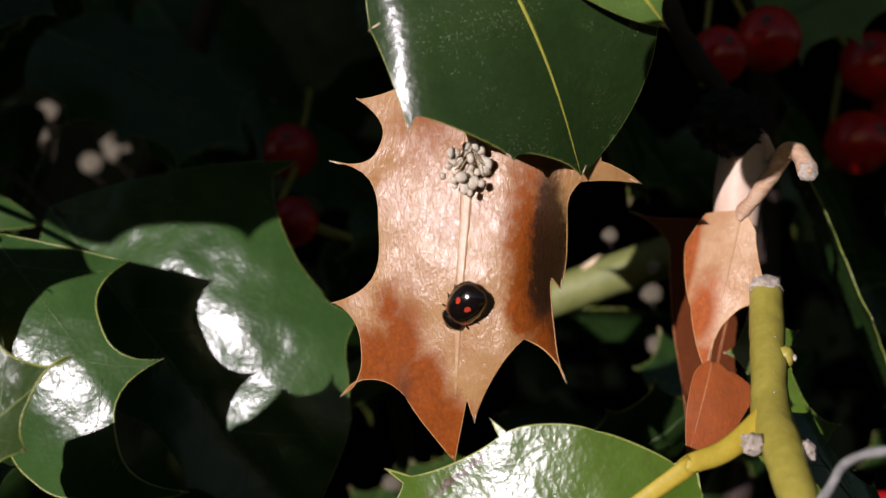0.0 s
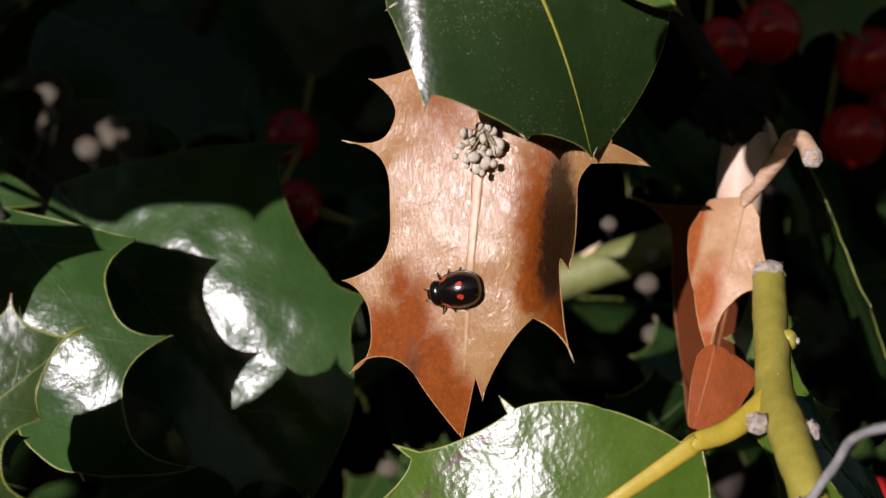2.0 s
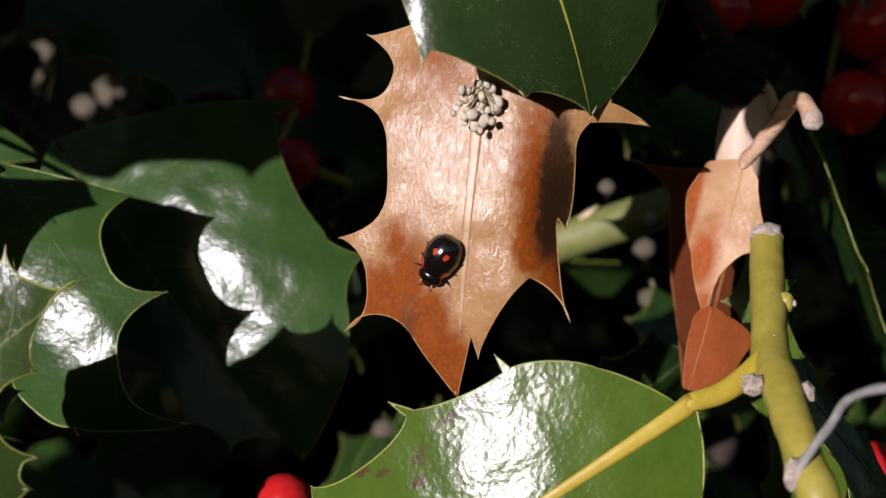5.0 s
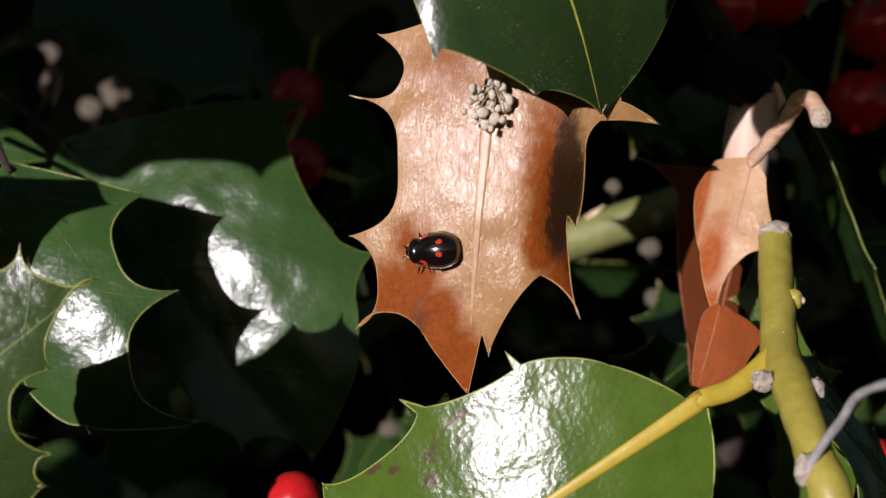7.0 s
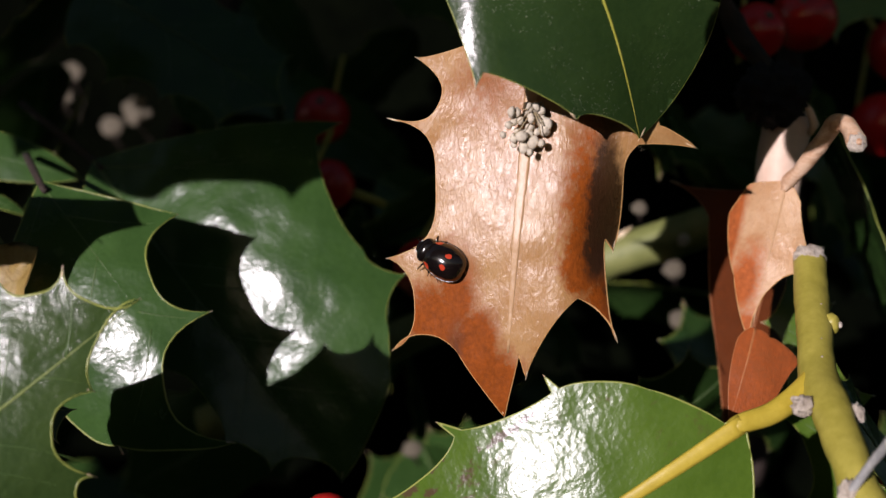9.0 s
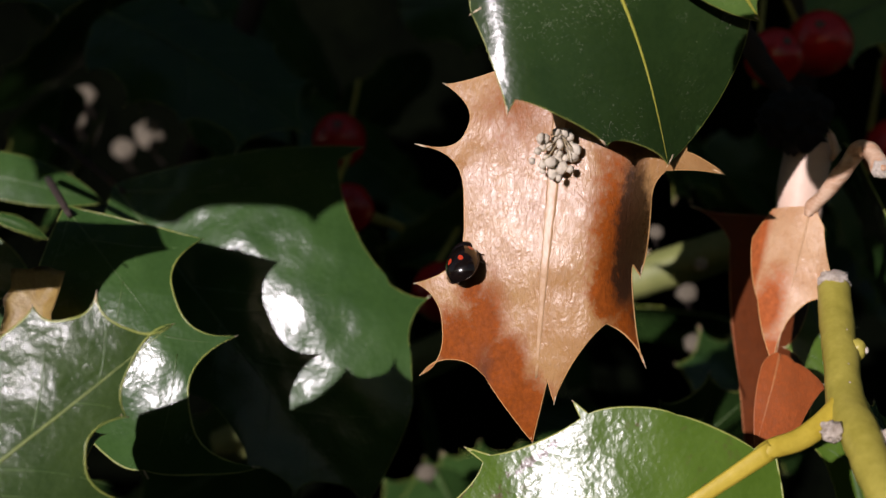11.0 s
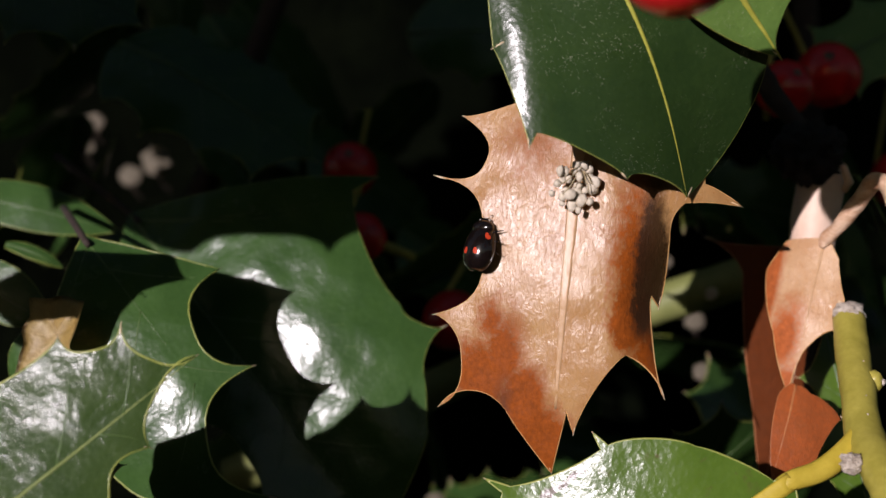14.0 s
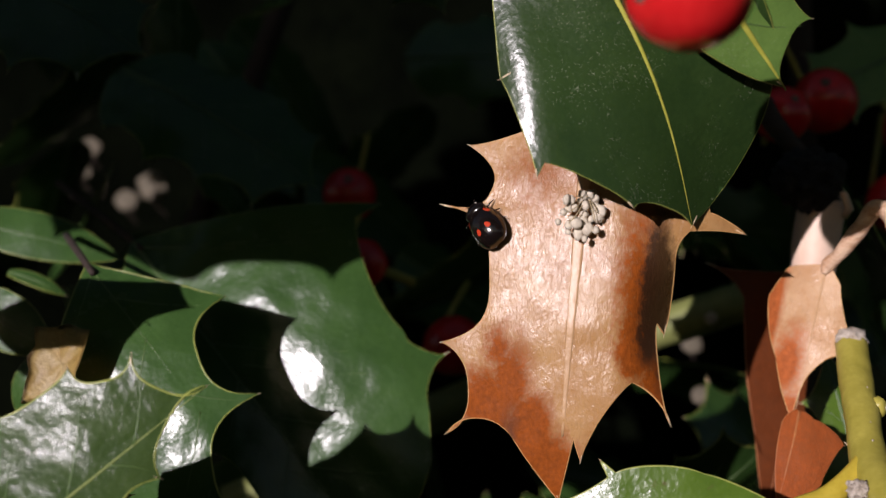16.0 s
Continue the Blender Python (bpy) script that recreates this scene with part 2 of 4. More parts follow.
BARK_DARK = plain("bark_dark", (0.020, 0.013, 0.010), (0.055, 0.035, 0.025), 500, 0.8, 0.5)
CHAR = plain("black_husk", (0.004, 0.003, 0.003), (0.018, 0.014, 0.012), 700, 0.75, 0.9)
CREAM = plain("cream_stalk", (0.66, 0.46, 0.34), (0.80, 0.60, 0.46), 160, 0.55, 0.08)
GREY_TWIG = plain("twig_grey", (0.20, 0.20, 0.19), (0.45, 0.44, 0.42), 500, 0.6, 0.15)
BERRY = plain("berry_red", (0.50, 0.010, 0.012), (0.62, 0.02, 0.02), 300, 0.25, 0.02, Specular_IOR_Level=0.6)
BERRY_TIP = plain("berry_tip", (0.02, 0.012, 0.01), (0.25, 0.17, 0.12), 900, 0.8, 0.2)
POD = plain("seed_pod", (0.48, 0.42, 0.32), (0.68, 0.61, 0.48), 600, 0.75, 0.25)
DULL = plain("dull_scrap", (0.07, 0.058, 0.038), (0.15, 0.125, 0.085), 400, 0.8, 0.3)
POD_STALK = plain("pod_stalk", (0.25, 0.19, 0.10), (0.45, 0.37, 0.22), 700, 0.7, 0.1)
SHELL = plain("beetle_shell", (0.004, 0.003, 0.003), (0.010, 0.006, 0.005), 900, 0.16, 0.012, Specular_IOR_Level=0.6, Coat_Weight=0.6, Coat_Roughness=0.06)
SHELL_BROWN = plain("beetle_rim", (0.02, 0.011, 0.007), (0.06, 0.035, 0.02), 900, 0.25, 0.01)
SHELL_RED = plain("beetle_red", (0.42, 0.035, 0.014), (0.55, 0.06, 0.022), 900, 0.18, 0.012, Coat_Weight=0.6, Coat_Roughness=0.06)
SHELL_PALE = plain("beetle_pale", (0.30, 0.26, 0.22), (0.5, 0.46, 0.4), 900, 0.35, 0.01)
AMBER = plain("amber_scrap", (0.42, 0.27, 0.07), (0.62, 0.46, 0.17), 300, 0.4, 0.25)
SOIL = plain("soil", (0.020, 0.017, 0.012), (0.06, 0.055, 0.03), 90, 0.95, 3.0)
# Dark green for the added wall that keeps low sky out of reflections.
SKY_BLOCK = plain("sky_block_green", (0.010, 0.016, 0.006), (0.035, 0.05, 0.018), 160, 0.9, 3.0, Specular_IOR_Level=0.1)
# Near-black colour stands in for the shade deep in the bush.
SHADE = plain("bush_shade", (0.0012, 0.0016, 0.001), (0.003, 0.004, 0.002), 60, 1.0, 1.0, Specular_IOR_Level=0.0)


# ---- builders ----
from mathutils.geometry import delaunay_2d_cdt

def part(name, bm, material, parent=None, label=""):
    """One mesh object from a bmesh, under a thing or a part."""
    mesh = bpy.data.meshes.new(name)
    bm.to_mesh(mesh)
    bm.free()
    mesh.shade_smooth()
    mesh.materials.append(material)
    ob = new(name, mesh)
    if parent:
        ob.parent = parent
    if label:
        tagged(ob, label)
    return ob


def tube(bm, pts, radii, seg=8, flat=1.0, closed=True):
    """A round or flattened rod along pts; radii one per point."""
    pts = [Vector(p) for p in pts]
    rings = []
    side = None
    for i, p in enumerate(pts):
        ahead = (pts[min(i + 1, len(pts) - 1)] - pts[max(i - 1, 0)])
        ahead = ahead.normalized() if ahead.length > 1e-9 else Vector((1, 0, 0))
        if side is None:
            side = ahead.cross(Vector((0, 0, 1)))
            if side.length < 0.05:
                side = ahead.cross(Vector((0, 1, 0)))
        side = (side - ahead * side.dot(ahead)).normalized()
        up = side.cross(ahead)
        r = radii[i]
        rings.append([bm.verts.new(p + side * (r * math.cos(a)) + up * (r * flat * math.sin(a))) for a in (2 * math.pi * k / seg for k in range(seg))])
    for a, b in zip(rings, rings[1:]):
        for k in range(seg):
            bm.faces.new((a[k], a[(k + 1) % seg], b[(k + 1) % seg], b[k]))
    if closed:
        bm.faces.new(rings[0][::-1])
        bm.faces.new(rings[-1])
    return rings


def smooth_line(pts, steps=6):
    """A Catmull-Rom line through pts."""
    p = [Vector(q) for q in pts]
    p = [2 * p[0] - p[1], *p, 2 * p[-1] - p[-2]]
    out = []
    for i in range(1, len(p) - 2):
        for k in range(steps):
            t = k / steps
            out.append(0.5 * (2 * p[i] + (p[i + 1] - p[i - 1]) * t + (2 * p[i - 1] - 5 * p[i] + 4 * p[i + 1] - p[i + 2]) * t * t + (3 * p[i] - p[i - 1] - 3 * p[i + 1] + p[i + 2]) * t ** 3))
    out.append(p[-2])
    return out


def ramp_radii(count, *stops):
    return [float(np.interp(i / max(count - 1, 1), np.linspace(0, 1, len(stops)), stops)) for i in range(count)]


def blob(bm, centre, radii, rough=0.0, seed=0.0, level=3, freq=1.0):
    made = bmesh.ops.create_icosphere(bm, subdivisions=level, radius=1.0)
    for v in made["verts"]:
        d = v.co.copy()
        k = 1 + rough * noise.noise(d * 2.2 * freq + Vector((seed, seed * 0.7, -seed)))
        v.co = Vector(centre) + Vector((d.x * radii[0], d.y * radii[1], d.z * radii[2])) * k
    return made["verts"]


class Leaf:
    """A holly leaf: midrib from base to tip, spines on both sides joined by hollow arcs. Plan numbers in millimetres:
    each side lists (along, across, hollow, flatness) per spine, the tip last; rolls bend a margin back:
    (side, along, reach, start across, amount)."""

    def __init__(self, base, tip, normal, bend=0.0, curl=(0, 0), fold=0.0, twist=0.0, left=(), right=(), ripple=0.25, seed=0.0, flat=1000.0, power=2.0, rolls=(), pivot=0.0):
        b, t, n = Vector(base), Vector(tip), Vector(normal)
        self.length = (t - b).length
        u = (t - b).normalized()
        n = (n - u * n.dot(u)).normalized()
        v = n.cross(u)
        self.matrix = Matrix(((u.x, v.x, n.x, b.x * MM), (u.y, v.y, n.y, b.y * MM), (u.z, v.z, n.z, b.z * MM), (0, 0, 0, 1)))
        self.bend, self.curl, self.fold, self.twist = bend, curl, fold, twist
        self.sides = {1: left, -1: right}
        self.ripple, self.seed, self.flat, self.power, self.rolls, self.pivot = ripple, seed, flat, power, rolls, pivot

    def height(self, u, v):
        c = min(max(u / self.length, 0), 1)
        h = self.bend * 4 * c * (1 - c) - self.curl[0 if v > 0 else 1] * abs(v) ** self.power / (1 + (v / self.flat) ** 2) - self.fold * abs(v) + self.twist * (u - self.pivot) * v
        for side, u0, reach, v0, amount in self.rolls:
            h -= amount * math.exp(-((u - u0) / reach) ** 2) * max(0.0, side * v - v0) ** 2
        return h + self.ripple * (noise.noise(Vector((u * 0.16, v * 0.2, self.seed))) + 0.4 * noise.noise(Vector((u * 0.45, v * 0.5, self.seed + 5))))

    def spot(self, u, v, lift=0.0):
        return Vector((u, v, self.height(u, v) + lift)) * MM

    def edge(self, side, steps):
        """Rows of (edge along, edge across, spine closeness) from base to tip."""
        rows, prev = [], Vector((0.0, 0.35 * side))
        spines = self.sides[side]
        for index, (a, b, hollow, flat) in enumerate(spines):
            end = Vector((a, b))
            gap = end - prev
            across = Vector((-gap.y, gap.x)).normalized()
            cusp = 0.22 if hollow * side < 0 and flat > 0 else 0.0
            flat = abs(flat)
            for k in range(steps + (index == len(spines) - 1)):
                t = 0.5 - 0.5 * math.cos(math.pi * k / steps)
                x = abs(2 * t - 1)
                if index == len(spines) - 1 and t > 0.5:
                    cusp = min(cusp, 0.08)
                fall = x ** flat if t < 0.5 and index == 0 else (1 - cusp) * x ** flat + cusp * x ** (flat * 4)
                p = prev + gap * t + across * hollow * (1 - fall)
                rows.append((p.x, p.y, x))
            prev = end
        return rows


def grow_leaf(name, label, shape, blade, rim, rib, vein=None, thorn=None, group="holly leaves", steps=14, fine=0.9, thick=0.09, petiole=(), stalk=None, stalk_size=1.0, veins=True, rib_size=1.0, rib_flat=0.5, rim_size=0.085, category="leaf", rib_to=1.0, rib_bow=0.0):
    """The whole leaf thing: blade, rim, midrib, side veins, thorns and stalk under one empty."""
    root = tagged(new(name), label, category, group)
    root.matrix_world = shape.matrix
    edges = {side: shape.edge(side, steps) for side in (1, -1)}
    widest = max(abs(s[1]) for side in shape.sides.values() for s in side) or 6.0
    ring = [(u, v) for u, v, _ in edges[-1]] + [(u, v) for u, v, _ in edges[1][-2::-1]]
    poly = np.array(ring)
    low, high = poly.min(0), poly.max(0)
    rows = []
    for i, u in enumerate(np.arange(low[0], high[0], fine * 0.87)):
        for v in np.arange(low[1] + fine * 0.5 * (i % 2), high[1], fine):
            rows.append((u, v))
    rows = np.array(rows)
    a, c = poly, np.roll(poly, -1, 0)
    inside = np.zeros(len(rows), bool)
    for (u0, v0), (u1, v1) in zip(a, c):
        if v0 != v1:
            inside ^= ((v0 > rows[:, 1]) != (v1 > rows[:, 1])) & (rows[:, 0] < (u1 - u0) * (rows[:, 1] - v0) / (v1 - v0) + u0)
    clear = np.sqrt(((rows[:, None] - (a + c)[None] / 2) ** 2).sum(-1)).min(1) > fine * 0.5
    inner = rows[inside & clear]
    flat = [Vector(p) for p in ring] + [Vector(p) for p in inner.tolist()]
    flat, _, tris, *_ = delaunay_2d_cdt(flat, [], [list(range(len(ring)))], 1, 1e-5)
    count = {}
    for t in tris:
        for p, q in zip(t, t[1:] + t[:1]):
            count[(p, q)] = count.get((p, q), 0) + 1
    bm = bmesh.new()
    lay = bm.loops.layers.uv.new("UVMap")
    top = [bm.verts.new(shape.spot(p.x, p.y, thick)) for p in flat]
    low = [bm.verts.new(shape.spot(p.x, p.y, -thick)) for p in flat]
    for t in tris:
        bm.faces.new([top[k] for k in t])
        bm.faces.new([low[k] for k in t[::-1]])
    walls = {}

    def wall(k, up):
        if (k, up) not in walls:
            walls[(k, up)] = bm.verts.new(shape.spot(flat[k].x, flat[k].y, up * thick))
        return walls[(k, up)]

    for p, q in count:
        if (q, p) not in count:
            bm.faces.new([wall(k, up) for k, up in ((q, 1), (p, 1), (p, -1), (q, -1))])
    for f in bm.faces:
        for loop in f.loops:
            loop[lay].uv = (loop.vert.co.x / MM / shape.length, loop.vert.co.y / MM / widest)
    part("blade", bm, blade, root)
    # horny rim
    bm = bmesh.new()
    for side in (1, -1):
        line = [shape.spot(eu, ev) for eu, ev, _ in edges[side]]
        size = [rim_size * MM * (1 - 0.5 * near ** 6) for *_, near in edges[side]]
        tube(bm, line, size, 5)
    part("rim", bm, rim, root)
    # midrib
    bm = bmesh.new()
    line = [shape.spot(shape.length * rib_to * k / 30, rib_bow * math.sin(math.pi * rib_to * k / 30), thick - 0.04 * rib_flat) for k in range(31)]
    tube(bm, line, [r * rib_size for r in ramp_radii(31, 0.5 * MM, 0.34 * MM, 0.22 * MM, 0.06 * MM)], 9, rib_flat)
    part("midrib", bm, rib, root)
    if vein and veins:
        for side in (1, -1):
            for a, b, *_ in shape.sides[side][:-1] or [(shape.length * 0.45, side * widest * 0.7, 0, 0), (shape.length * 0.75, side * widest * 0.5, 0, 0)]:
                start = max(a - abs(b) * 0.75, 1.0)
                bm = bmesh.new()
                line = [shape.spot(start + (a - start) * k / 10 + 0.06 * abs(b) * math.sin(3.1 * k / 10), b * 0.82 * k / 10, thick - 0.02) for k in range(11)]
                tube(bm, line, ramp_radii(11, 0.11 * MM, 0.07 * MM, 0.03 * MM), 5, 0.5)
                part("vein", bm, vein, root)
    # thorns at every spine and at the tip
    for side in (1, -1):
        spines = shape.sides[side]
        for index, (a, b, _, flat) in enumerate(spines):
            if flat < 0 or index == len(spines) - 1 and side < 0:
                continue
            rows = edges[side]
            at = min((index + 1) * steps, len(rows) - 1)
            back = rows[at - 4]
            ahead = rows[at + 4] if at + 4 < len(rows) else edges[-side][-5]
            tip = shape.spot(a, b)
            root_at = (shape.spot(back[0], back[1]) + shape.spot(ahead[0], ahead[1])) * 0.5
            way = (tip - root_at).normalized() if (tip - root_at).length > 1e-7 else Vector((1, 0, 0))
            bm = bmesh.new()
            tube(bm, [tip - way * 1.1 * MM, tip - way * 0.4 * MM, tip + way * 0.3 * MM], [0.07 * MM, 0.10 * MM, 0.02 * MM], 7)
            part("spine", bm, thorn or THORN, root)
    if petiole:
        inv = shape.matrix.inverted()
        line = smooth_line([inv @ (Vector(p) * MM) for p in petiole] + [shape.spot(0, 0, -0.2), shape.spot(1.5, 0, -0.42), shape.spot(3.6, 0, -0.75)], 5)
        bm = bmesh.new()
        tube(bm, line, [r * stalk_size for r in ramp_radii(len(line), 0.95 * MM, 0.82 * MM, 0.74 * MM, 0.66 * MM, 0.30 * MM)], 12, 0.62)
        part("stalk", bm, stalk or rib, root)
    return root


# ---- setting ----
# Sheet behind the leaves; its colour paints the unlit depth.
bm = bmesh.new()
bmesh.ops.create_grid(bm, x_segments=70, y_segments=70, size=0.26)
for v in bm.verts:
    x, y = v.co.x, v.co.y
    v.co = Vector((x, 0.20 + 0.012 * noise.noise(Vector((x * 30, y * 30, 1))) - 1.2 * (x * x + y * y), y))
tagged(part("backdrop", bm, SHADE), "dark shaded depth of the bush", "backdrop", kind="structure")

# Unseen ground, added so that leaves reflect dark soil from below.
bm = bmesh.new()
bmesh.ops.create_grid(bm, x_segments=80, y_segments=80, size=0.7)
for v in bm.verts:
    v.co.z = -0.20 + 0.008 * noise.noise(v.co * 11)
tagged(part("ground", bm, SOIL), "dark shaded soil and grass under the bush", "ground", kind="structure")
# Unseen wall added round the camera side to block low sky light.
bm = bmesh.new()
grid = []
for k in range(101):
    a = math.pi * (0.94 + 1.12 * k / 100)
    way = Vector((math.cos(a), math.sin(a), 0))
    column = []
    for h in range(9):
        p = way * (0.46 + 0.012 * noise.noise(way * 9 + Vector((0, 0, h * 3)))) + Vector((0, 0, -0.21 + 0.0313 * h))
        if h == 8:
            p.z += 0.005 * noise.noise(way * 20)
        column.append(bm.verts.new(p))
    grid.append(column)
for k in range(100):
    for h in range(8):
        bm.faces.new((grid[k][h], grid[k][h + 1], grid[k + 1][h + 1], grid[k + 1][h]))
tagged(part("wall_sky_block", bm, SKY_BLOCK), "clipped dark green hedge that closes the garden", "hedge", kind="structure")

# ---- leaves in the sun ----
BROWN = dict(base=(5.72, -2.00, 24.20), tip=(2.33, -1.00, -13.54), normal=(-0.27, -0.96, -0.00),
    bend=2, curl=(0.00272, 0.00145), fold=0, twist=-0.00124,
    left=[(9.72, 11.60, 3.01, -2.2), (11.31, 14.90, 0.15, 3), (11.58, 9.95, -0.19, -2), (14.38, 8.82, -0.36, -2), (21.43, 8.18, 0.10, 2), (20.45, 7.52, 0.00, -2), (29.67, 9.64, -0.46, 2.6), (26.09, 5.97, -0.55, -2.2), (33.88, 1.84, -0.57, 2), (31.84, 1.04, 0.00, -2), (37.90, 0.00, 0.00, 2)],
    right=[(4.83, -11.86, 0.66, 3), (10.86, -14.00, 4.22, 3), (24.22, -12.52, 5.07, 4), (32.91, -11.36, 2.57, 2.6), (32.35, -4.80, 1.63, -2.4), (37.90, 0.00, -0.07, 2)],
)
GREEN = dict(base=(4.18, -13.0, 34.84), tip=(14.19, -5.5, 12.11), normal=(0, -0.94, -0.34),
    bend=1.5, curl=(-0.038, 0), fold=0, twist=-0.036,
    left=[(5.12, 10.88, 1.00, -2.4), (13.92, 11.70, 0.70, -3), (25.94, 0.00, 2.56, 2.2)],
    right=[(-2.68, -8.53, 0.00, 3), (6.46, -11.34, -0.04, 3), (14.85, -11.51, 0.28, 3), (14.06, -10.50, 0.00, -2), (21.12, -4.67, 0.57, 2.6), (21.03, -4.27, 0.00, -2), (25.95, 0.00, 0.72, 2.6)],
    rolls=[(-1, 8.0, 14.0, 7.3, 0.085)],
)
GREEN_SIDE = dict(base=(12.2, -17.00, 34.0), tip=(21.5, -10.50, 23.8), normal=(0.1, -0.95, -0.25),
    bend=0.4, curl=(0.004, 0.004), fold=0, twist=0,
    left=[(3.58, 5.50, 0.8, 2.4), (11.45, 5.27, -0.6, 3), (14.81, 0.00, -1.4, 3)],
    right=[(2.76, -5.05, -0.5, -2.4), (14.81, 0.00, -0.89, 2.2)],
)
MIDDLE = dict(base=(-46.84, 34.74, 13.21), tip=(-15.04, 24.72, -24.16), normal=(-0.08, -0.98, 0.2),
    bend=2.6, curl=(0, 0), fold=-0.12, twist=0,
    left=[(16.45, 26.36, 0.76, 2.4), (16.23, 23.01, 0.00, -2), (31.21, 18.57, -1.35, -2.4), (36.24, 21.23, -1.08, 3), (40.09, 15.11, -1.10, -2.4), (44.78, 11.62, 0.00, 3), (50.08, 0.00, 0.60, 3)],
    right=[(28.42, -7.13, -3.94, 3), (38.52, -7.53, 1.20, 3), (44.12, -5.38, 0.98, 3), (50.08, 0.00, 1.93, 3)],
    rolls=[(1, 35.0, 30.0, 6.5, 0.017)],
)
NEAR_LEFT = dict(base=(-47.43, 17.00, 9.27), tip=(-25.07, 10.00, -17.74), normal=(0.13, -0.93, 0.35),
    bend=2.3, curl=(0.0084, 0.03), fold=0, twist=0.006,
    left=[(12.28, 9.37, -0.03, 2.6), (23.57, 5.92, -4.69, 3), (35.76, 0.00, -5.89, 3)],
    right=[(6.87, -9.44, 0.01, 3), (19.90, -11.14, 1.68, 3), (28.40, -9.17, -1.20, 3), (35.76, 0.00, -0.68, 3)],
)
FRONT = dict(base=(-50.1, -21.8, -20.61), tip=(-28.46, -15.00, -2.36), normal=(0.05, -0.95, 0.30),
    bend=-0.4, curl=(0.01, 0.03), fold=0, twist=0.02, pivot=12.0,
    left=[(8.60, 11.60, 1.60, 3), (14.80, 9.10, -0.30, -2), (21.45, 8.45, -0.55, 3), (26.05, 5.75, -1.66, 3), (29.12, 0.00, -1.70, 3)],
    right=[(10.10, -12.49, -2.32, 3), (15.45, -9.84, 0.62, 3), (17.47, -8.42, 1.07, 3), (21.68, -3.29, 3.09, 3), (29.12, 0.00, 1.53, 3)],
)
LOWER = dict(base=(22.95, -8.00, -13.15), tip=(-4.29, -5.00, -31.60), normal=(-0.14, -0.99, 0.04),
    bend=1.5, curl=(0.0046, 0.002), fold=0, twist=0.0088,
    left=[(0.88, 2.29, 0.00, -2), (3.82, 6.84, 0.22, -2.4), (10.96, 10.30, 0.80, 2.4), (22.10, 7.75, -1.09, 3), (33.03, 0.00, -0.82, 3)],
    right=[(1.40, -0.87, 0.00, -2), (5.31, -6.97, -0.30, -2.4), (11.84, -11.25, -0.65, -2.4), (12.35, -12.83, 0.00, 2), (12.56, -11.28, 0.00, -2.2), (21.50, -12.87, 0.51, -2.4), (23.14, -14.65, 0.00, 2), (22.39, -12.81, 0.00, -2), (34.10, -12.16, 1.40, 2.6), (33.03, 0.00, -1.36, 3)],
)
DEAD = dict(base=(32.49, 12.50, 9.54), tip=(27.91, 10.00, -7.01), normal=(-0.42, -0.87, 0.25),
    bend=0.2, curl=(0.03, 0.05), fold=0, twist=0,
    left=[(2.04, 1.83, 0.00, -2), (6.78, 3.50, -0.22, 2.4), (9.56, 2.76, 0.00, -3), (13.42, 0.14, -0.51, -3), (17.36, 0.00, -0.29, 2.4)],
    right=[(0.62, -4.00, 0.00, -2.2), (3.94, -5.58, 0.00, -2), (10.84, -3.17, -0.38, -2), (17.36, 0.00, -0.26, 2)],
    rolls=[(1, 5.0, 5.0, 0.8, 0.10)],
)
DEAD_BACK = dict(base=(36.9, 29.00, 10.1), tip=(29.1, 27.00, -20.2), normal=(0.24, -0.97, 0.00),
    bend=0.5, curl=(0.012, 0.012), fold=0, twist=0,
    left=[(9.68, 2.33, 0.70, 3), (20.15, 4.02, -1.69, 3), (30.85, 0.00, 0.70, 3)],
    right=[(3.09, -13.37, 0.83, 3), (6.14, -8.33, 0.65, -2.4), (19.42, -4.34, -0.44, -2), (30.85, 0.00, 0.07, 2)],
)
DEAD_LOW = dict(base=(28.26, 9.00, -5.68), tip=(24.94, 6.00, -14.87), normal=(0.01, -0.95, 0.31),
    bend=0.5, curl=(0.03, 0.02), fold=0, twist=0,
    left=[(0.45, 1.60, 0.12, -2), (1.95, 5.20, 0.39, 3), (6.87, 3.76, -0.30, -3), (10.22, 0.00, 0.27, 2.2)],
    right=[(2.49, -1.48, -0.33, -2), (10.22, 0.00, -0.38, 2)],
)

brown = Leaf(**BROWN, ripple=0.25, seed=2, flat=11.0, power=3.0, rolls=[(1, 21.0, 5.5, 4.0, 0.22)])
grow_leaf("dead_holly_leaf", "withered tan and rust-brown holly leaf with curled spiny edge", brown, DEAD_TAN, RIM_DEAD, RIB_DEAD, None, THORN, steps=20, fine=0.6, rim_size=0.09, rib_to=0.84, rib_size=1.9, rib_flat=0.10, petiole=[(8, 10, 34), (6.5, 2, 28)])
grow_leaf("holly_leaf", "dark green dusty holly leaf overhanging the dead leaf", Leaf(**GREEN, seed=4, ripple=0.12), DUSTY_LEAF, RIM_GREEN, RIB_GREEN, None, steps=18, fine=0.6, rib_size=0.55, rib_bow=1.15, petiole=[(-4, -18, 52), (1, -15, 42)])
grow_leaf("holly_leaf", "pale yellowish green holly leaf with dust", Leaf(**GREEN_SIDE, seed=6), PALE_LEAF, RIM_GREEN, RIB_GREEN, VEIN_GREEN, petiole=[(6, -16, 44)])
grow_leaf("holly_leaf", "large glossy green holly leaf crossed by shadows", Leaf(**MIDDLE, seed=8), GREEN_LEAF, RIM_GREEN, VEIN_GREEN, VEIN_GREEN, steps=18, fine=0.7, rib_size=0.6, stalk=BARK_DARK, stalk_size=0.55, petiole=[(-60, 46, 22)])
